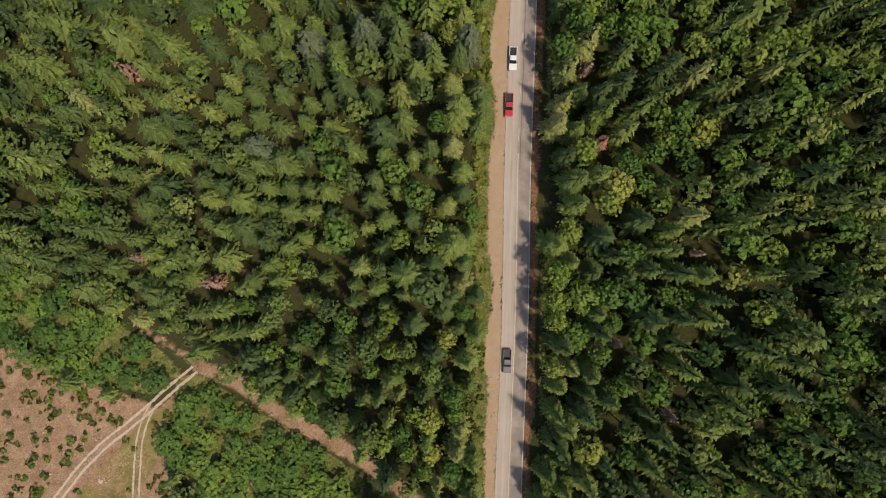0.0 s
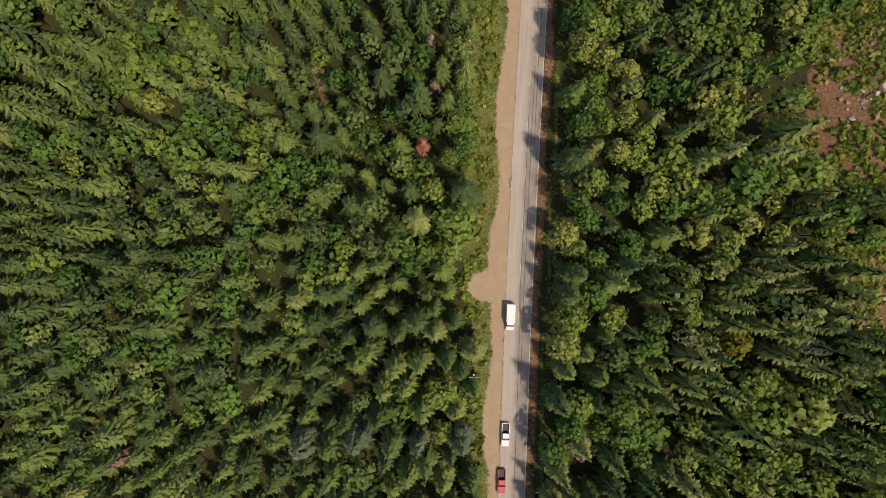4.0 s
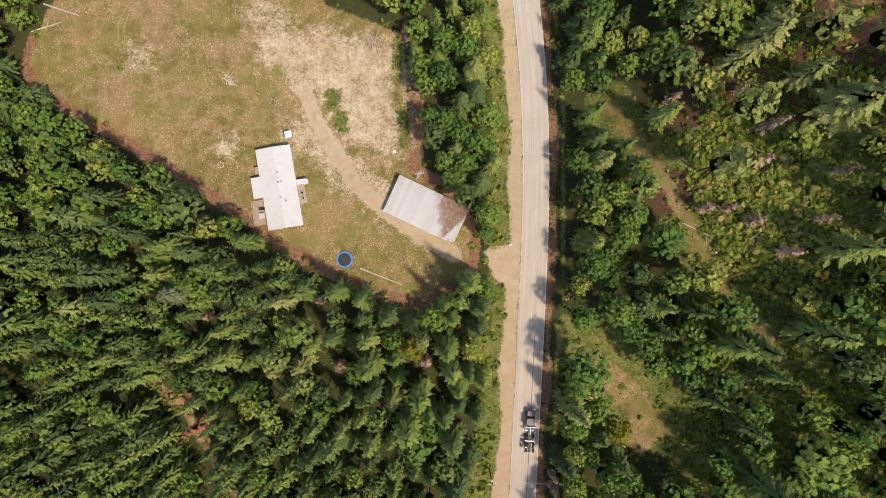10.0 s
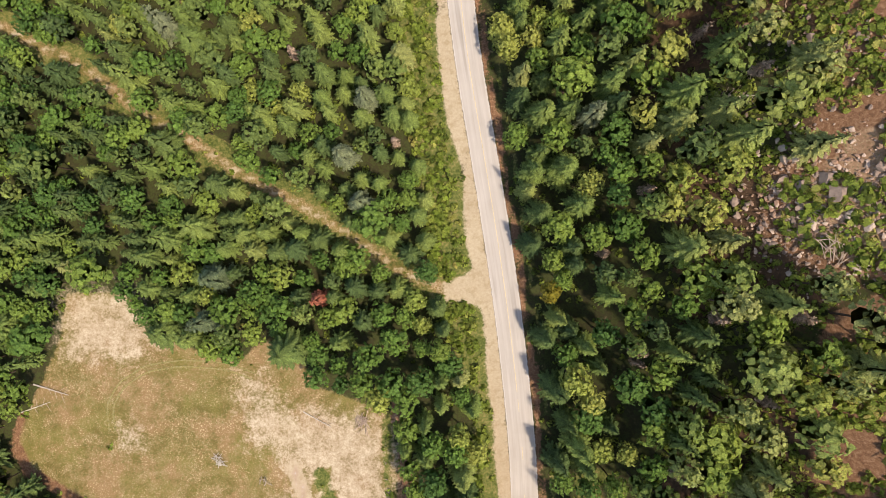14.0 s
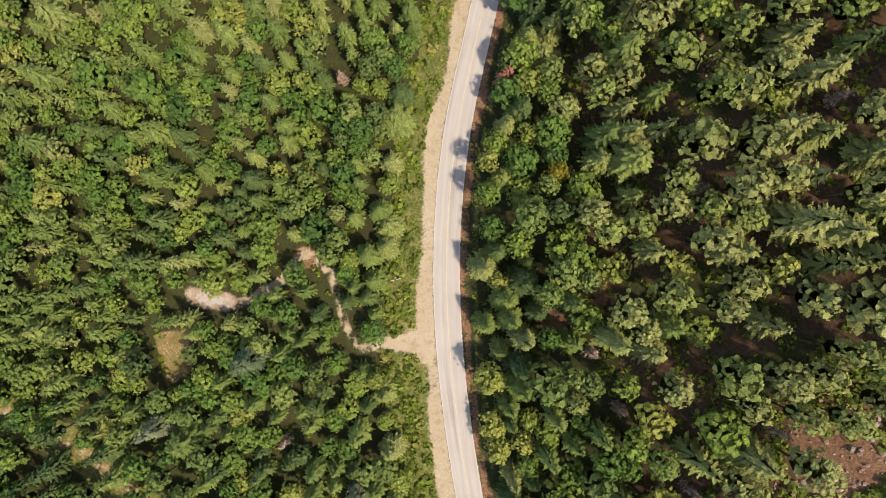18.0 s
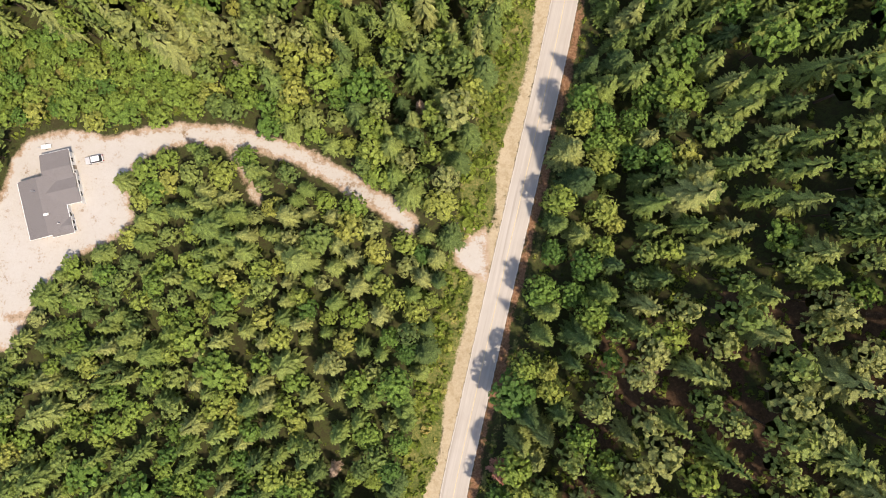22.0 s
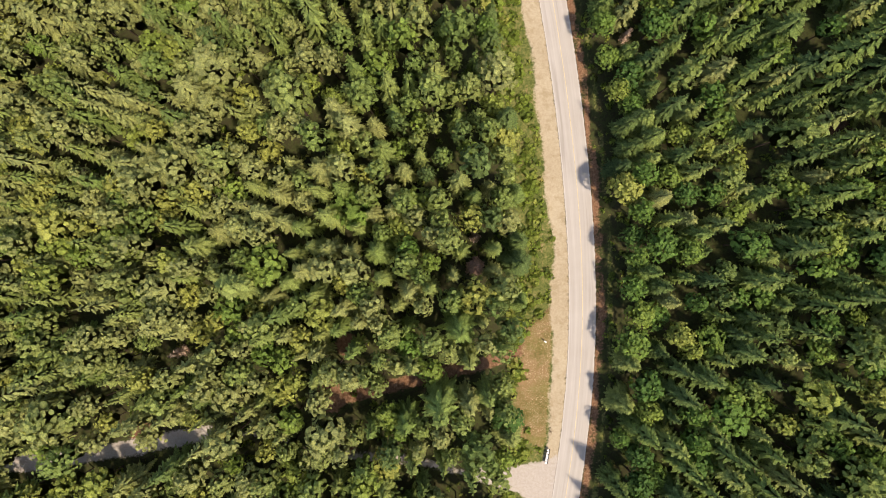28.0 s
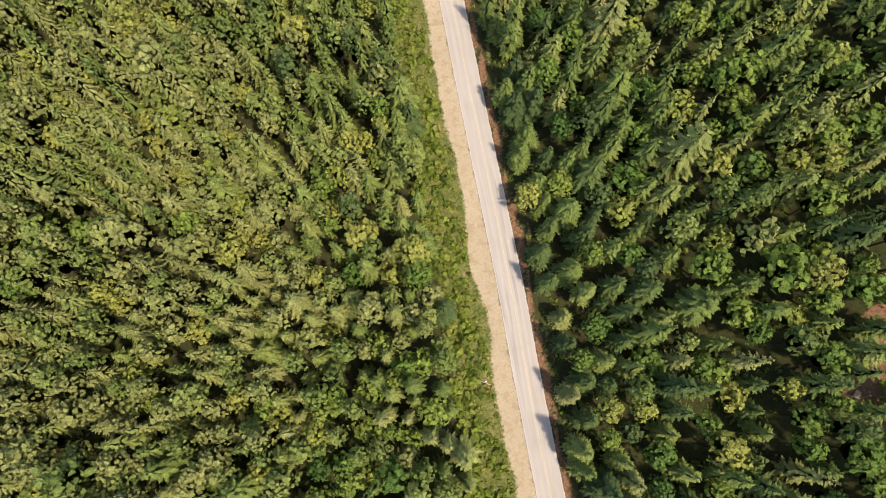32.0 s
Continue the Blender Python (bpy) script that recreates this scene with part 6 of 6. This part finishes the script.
def fallen_tree(p, q, r, branches, seed, label):
    rng = np.random.default_rng(seed)
    p, q = Vector((*p, float(rise(*p)) + r)), Vector((*q, float(rise(*q)) + r * 0.7))
    root = tagged(new("fallen_tree"), label, "fallen tree")
    root.location = p
    m = Matrix.Translation(-p)
    bm = log_mesh(p, q, r, r * 0.4)
    bm.transform(m)
    part("trunk", bm, M_OLD_WOOD, root)
    side = (q - p).cross(Vector((0, 0, 1))).normalized()
    for k in range(branches):
        f = 0.35 + 0.6 * k / branches
        s = p.lerp(q, f)
        e = s + side * (1 if k % 2 else -1) * rng.uniform(0.8, 2.6) + (q - p).normalized() * rng.uniform(0.5, 2.0) + Vector((0, 0, rng.uniform(0, 0.9)))
        bm = log_mesh(s, e, 0.07, 0.02, 5)
        bm.transform(m)
        part("branch", bm, M_TWIG, root)


def build_yard_things():
    t = thing("trampoline", "round black trampoline with a blue rim on dry grass", "trampoline", pose(-18.6, 233.9, 0))
    part("mat", disc(bmesh.new(), 1.65, 1.65, 0.86, 0.88, 28), M_DARK, t)
    ring = bmesh.new()
    for r, z in ((1.65, 0.88), (2.05, 0.9), (2.05, 0.84)):
        [ring.verts.new((r * math.cos(k * math.pi / 14), r * math.sin(k * math.pi / 14), z)) for k in range(28)]
    ring.verts.ensure_lookup_table()
    for j in (0, 1):
        for k in range(28):
            a, b = j * 28 + k, j * 28 + (k + 1) % 28
            ring.faces.new((ring.verts[a], ring.verts[a + 28], ring.verts[b + 28], ring.verts[b]))
    part("rim_pad", ring, M_BLUE, t)
    for k in range(6):
        c, s = math.cos(k * math.pi / 3), math.sin(k * math.pi / 3)
        part("leg", disc(bmesh.new(), 0.03, 0.03, -0.02, 0.86, 8, Matrix.Translation((1.95 * c, 1.95 * s, 0))), M_GREY_METAL, t)
    fallen_tree((-14.8, 231.7), (-4.0, 227.4), 0.2, 0, 1, "long bleached log lying on bare ground")
    fallen_tree((-94.1, 298.0), (-85.5, 295.2), 0.22, 7, 2, "fallen grey tree with bare branches in grass")
    fallen_tree((-97.0, 291.0), (-90.0, 293.5), 0.18, 6, 3, "fallen grey tree with bare branches in grass")
    fallen_tree((-26.5, 291.0), (-19.5, 287.2), 0.16, 9, 4, "bleached fallen branchy tree on bare dirt")
    fallen_tree((-7.5, 222.0), (-3.0, 221.6), 0.12, 3, 6, "thin bleached log at the forest edge")
    fallen_tree((-105, 55), (-99, 51), 0.2, 6, 8, "pale fallen tree among green firs")
    fallen_tree((60.0, 364.5), (73.0, 363.5), 0.3, 30, 11, "large bleached fallen tree on a rocky slope")
    fallen_tree((86.0, 170.0), (92.0, 163.5), 0.16, 8, 12, "thin grey fallen tree in green brush")
    fallen_tree((63.0, 243.0), (72.0, 238.0), 0.15, 7, 13, "thin grey fallen tree in green brush")
    rng = np.random.default_rng(9)
    for cx, cy, n, size, mat, label in ((-47.2, 278.5, 18, 1.5, M_OLD_WOOD, "scattered heap of bleached boards on grass"), (-11.7, 288.4, 26, 2.0, M_TWIG, "heap of grey cut brush on dirt"),
                                        (-36, 273.5, 7, 1.2, M_DECK, "small heap of reddish scrap boards"), (0.2, 255.4, 14, 1.2, M_OLD_WOOD, "boards and scrap beside the shed"), (86.1, 332.5, 46, 3.0, M_TWIG, "heap of bleached dead branches among rocks"),
                                        (89.5, 166, 22, 2.2, M_TWIG, "heap of grey dead branches in brush"), (78.4, 240, 18, 1.8, M_TWIG, "heap of grey dead branches in brush")):
        pile = thing("board_heap", label, "wood pile", pose(cx, cy, max(0.0, float(rise(cx, cy)))))
        for k in range(n):
            a, ln = rng.uniform(0, math.pi), rng.uniform(0.5, 1.2) * size
            x, y = rng.normal(0, size * 0.45, 2)
            d = Vector((math.cos(a), math.sin(a), 0)) * ln * 0.75
            z = 0.05 + 0.03 * k
            part("board", log_mesh(Vector((x, y, z)) - d, Vector((x, y, z + 0.05)) + d, 0.1, 0.06, 4), mat, pile)
    ring = thing("fire_ring", "ring of pale stones round a fire pit", "fire pit", pose(-49.8, 257.6, 0))
    for k in range(11):
        bm = boulder(rng, 1)
        bm.transform(Matrix.Translation((0.7 * math.cos(k * 0.571), 0.7 * math.sin(k * 0.571), 0.12)) @ Matrix.Scale(0.22, 4))
        part("stone", bm, M_PALE_STONE, ring)
    hut = thing("outhouse", "small grey wooden hut with a flat pale roof", "hut", pose(-32.4, 265.0, 0, 0, 0, 14))
    box("wall", (-0.7, -0.7, -0.1), (0.7, 0.7, 2.0), M_DECK, hut)
    box("roof", (-0.85, -0.85, 2.0), (0.85, 0.85, 2.1), M_TRIM, hut)
    box("door", (-0.35, -0.74, 0.05), (0.35, -0.69, 1.8), M_OLD_WOOD, hut, 0.01)
    post = None
    for k in range(8):
        x, y = -6.2 + 0.25 * k, 291 - 4.2 * k
        if post is None:
            post = thing("fence_post", "leaning bare wooden fence post in dry grass", "fence post", pose(x, y, 0, 6, 0, 20), "fence posts")
            part("stake", disc(bmesh.new(), 0.09, 0.07, -0.2, 1.6, 7), M_DECK, post)
            box("brace", (-0.04, -0.04, 1.1), (0.9, 0.04, 1.18), M_DECK, post, 0.01)
        else:
            copy_thing(post, pose(x, y, 0, 6 * (-1) ** k, 4, 20 + 37 * k))
    drum = thing("barrel", "blue plastic barrel at the edge of the trees", "barrel", pose(-1.0, 271.3, 0))
    part("body", disc(bmesh.new(), 0.3, 0.3, 0, 0.86, 16), M_BLUE, drum)
    part("lid", disc(bmesh.new(), 0.28, 0.28, 0.86, 0.9, 16), M_BLUE, drum)
    bed = thing("garden_frame", "weathered timber frame lying in dry grass", "garden bed", pose(-1.6, 268.9, 0, 0, 0, -4))
    for lo, hi in (((-1.1, -0.95, 0), (1.1, -0.83, 0.22)), ((-1.1, 0.83, 0), (1.1, 0.95, 0.22)), ((-1.2, -0.95, 0), (-1.1, 0.95, 0.22)), ((1.1, -0.95, 0), (1.2, 0.95, 0.22))):
        box("board", lo, hi, M_OLD_WOOD, bed, 0.01)
    tub = thing("bucket", "white plastic bucket on dry ground", "bucket", pose(-6.1, 260.9, 0))
    part("body", disc(bmesh.new(), 0.26, 0.33, 0, 0.55, 14), M_TRIM, tub)
    part("rim", disc(bmesh.new(), 0.36, 0.36, 0.53, 0.58, 14), M_TRIM, tub)
    bin_one = None
    for k in range(6):
        m = pose(41.5 - 0.11 * k, 613.9 - 0.62 * k, 0, 0, 0, 80 + 4 * (k % 3))
        if bin_one is None:
            bin_one = thing("mailbox_unit", "white-topped dark mailbox at the road junction", "mailbox", m, "row of mailboxes")
            box("case", (-0.24, -0.4, 0.7), (0.24, 0.4, 1.25), M_DARK, bin_one, 0.06)
            box("lid", (-0.26, -0.1, 1.25), (0.26, 0.42, 1.31), M_TRIM, bin_one, 0.02)
            box("post", (-0.06, -0.06, -0.1), (0.06, 0.06, 0.72), M_OLD_WOOD, bin_one, 0)
        else:
            copy_thing(bin_one, m)
    for x, y, turn in ((22.9, 237.6, 90), (40.7, 641.0, 60)):
        mb = thing("roadside_mailbox", "small pale mailbox on a wooden post", "mailbox", pose(x, y, 0, 0, 0, turn), "roadside mailboxes")
        box("post", (-0.06, -0.06, -0.1), (0.06, 0.06, 1.05), M_OLD_WOOD, mb, 0)
        box("case", (-0.18, -0.35, 1.05), (0.18, 0.35, 1.4), M_TRIM, mb, 0.09)
    tr = thing("utility_trailer", "low white flatbed trailer on the gravel yard", "trailer", pose(-87.0, 548.4, 0, 0, 0, 97))
    box("bed", (-0.55, -1.3, 0.5), (0.55, 1.3, 0.62), M_TRIM, tr)
    box("drawbar", (-0.06, 1.3, 0.45), (0.06, 2.2, 0.55), M_GREY_METAL, tr)
    for x in (-0.62, 0.62):
        wheel(tr, x, 0, 0.3, 0.18)


build_mobile_home()
build_shed()
build_house()
build_pickup("grey pickup truck driving on the asphalt road", (0.1, 0.1, 0.11), (16.0, -28.0), 178)
build_pickup("red pickup truck driving on the asphalt road", (0.5, 0.03, 0.04), (16.5, 36.0), 178)
build_pickup("white pickup truck driving on the asphalt road", (0.8, 0.8, 0.8), (17.5, 47.6), 178)
build_van()
build_suv()
build_log_truck()
build_poles()
build_rocks()
build_rubble()
build_yard_things()
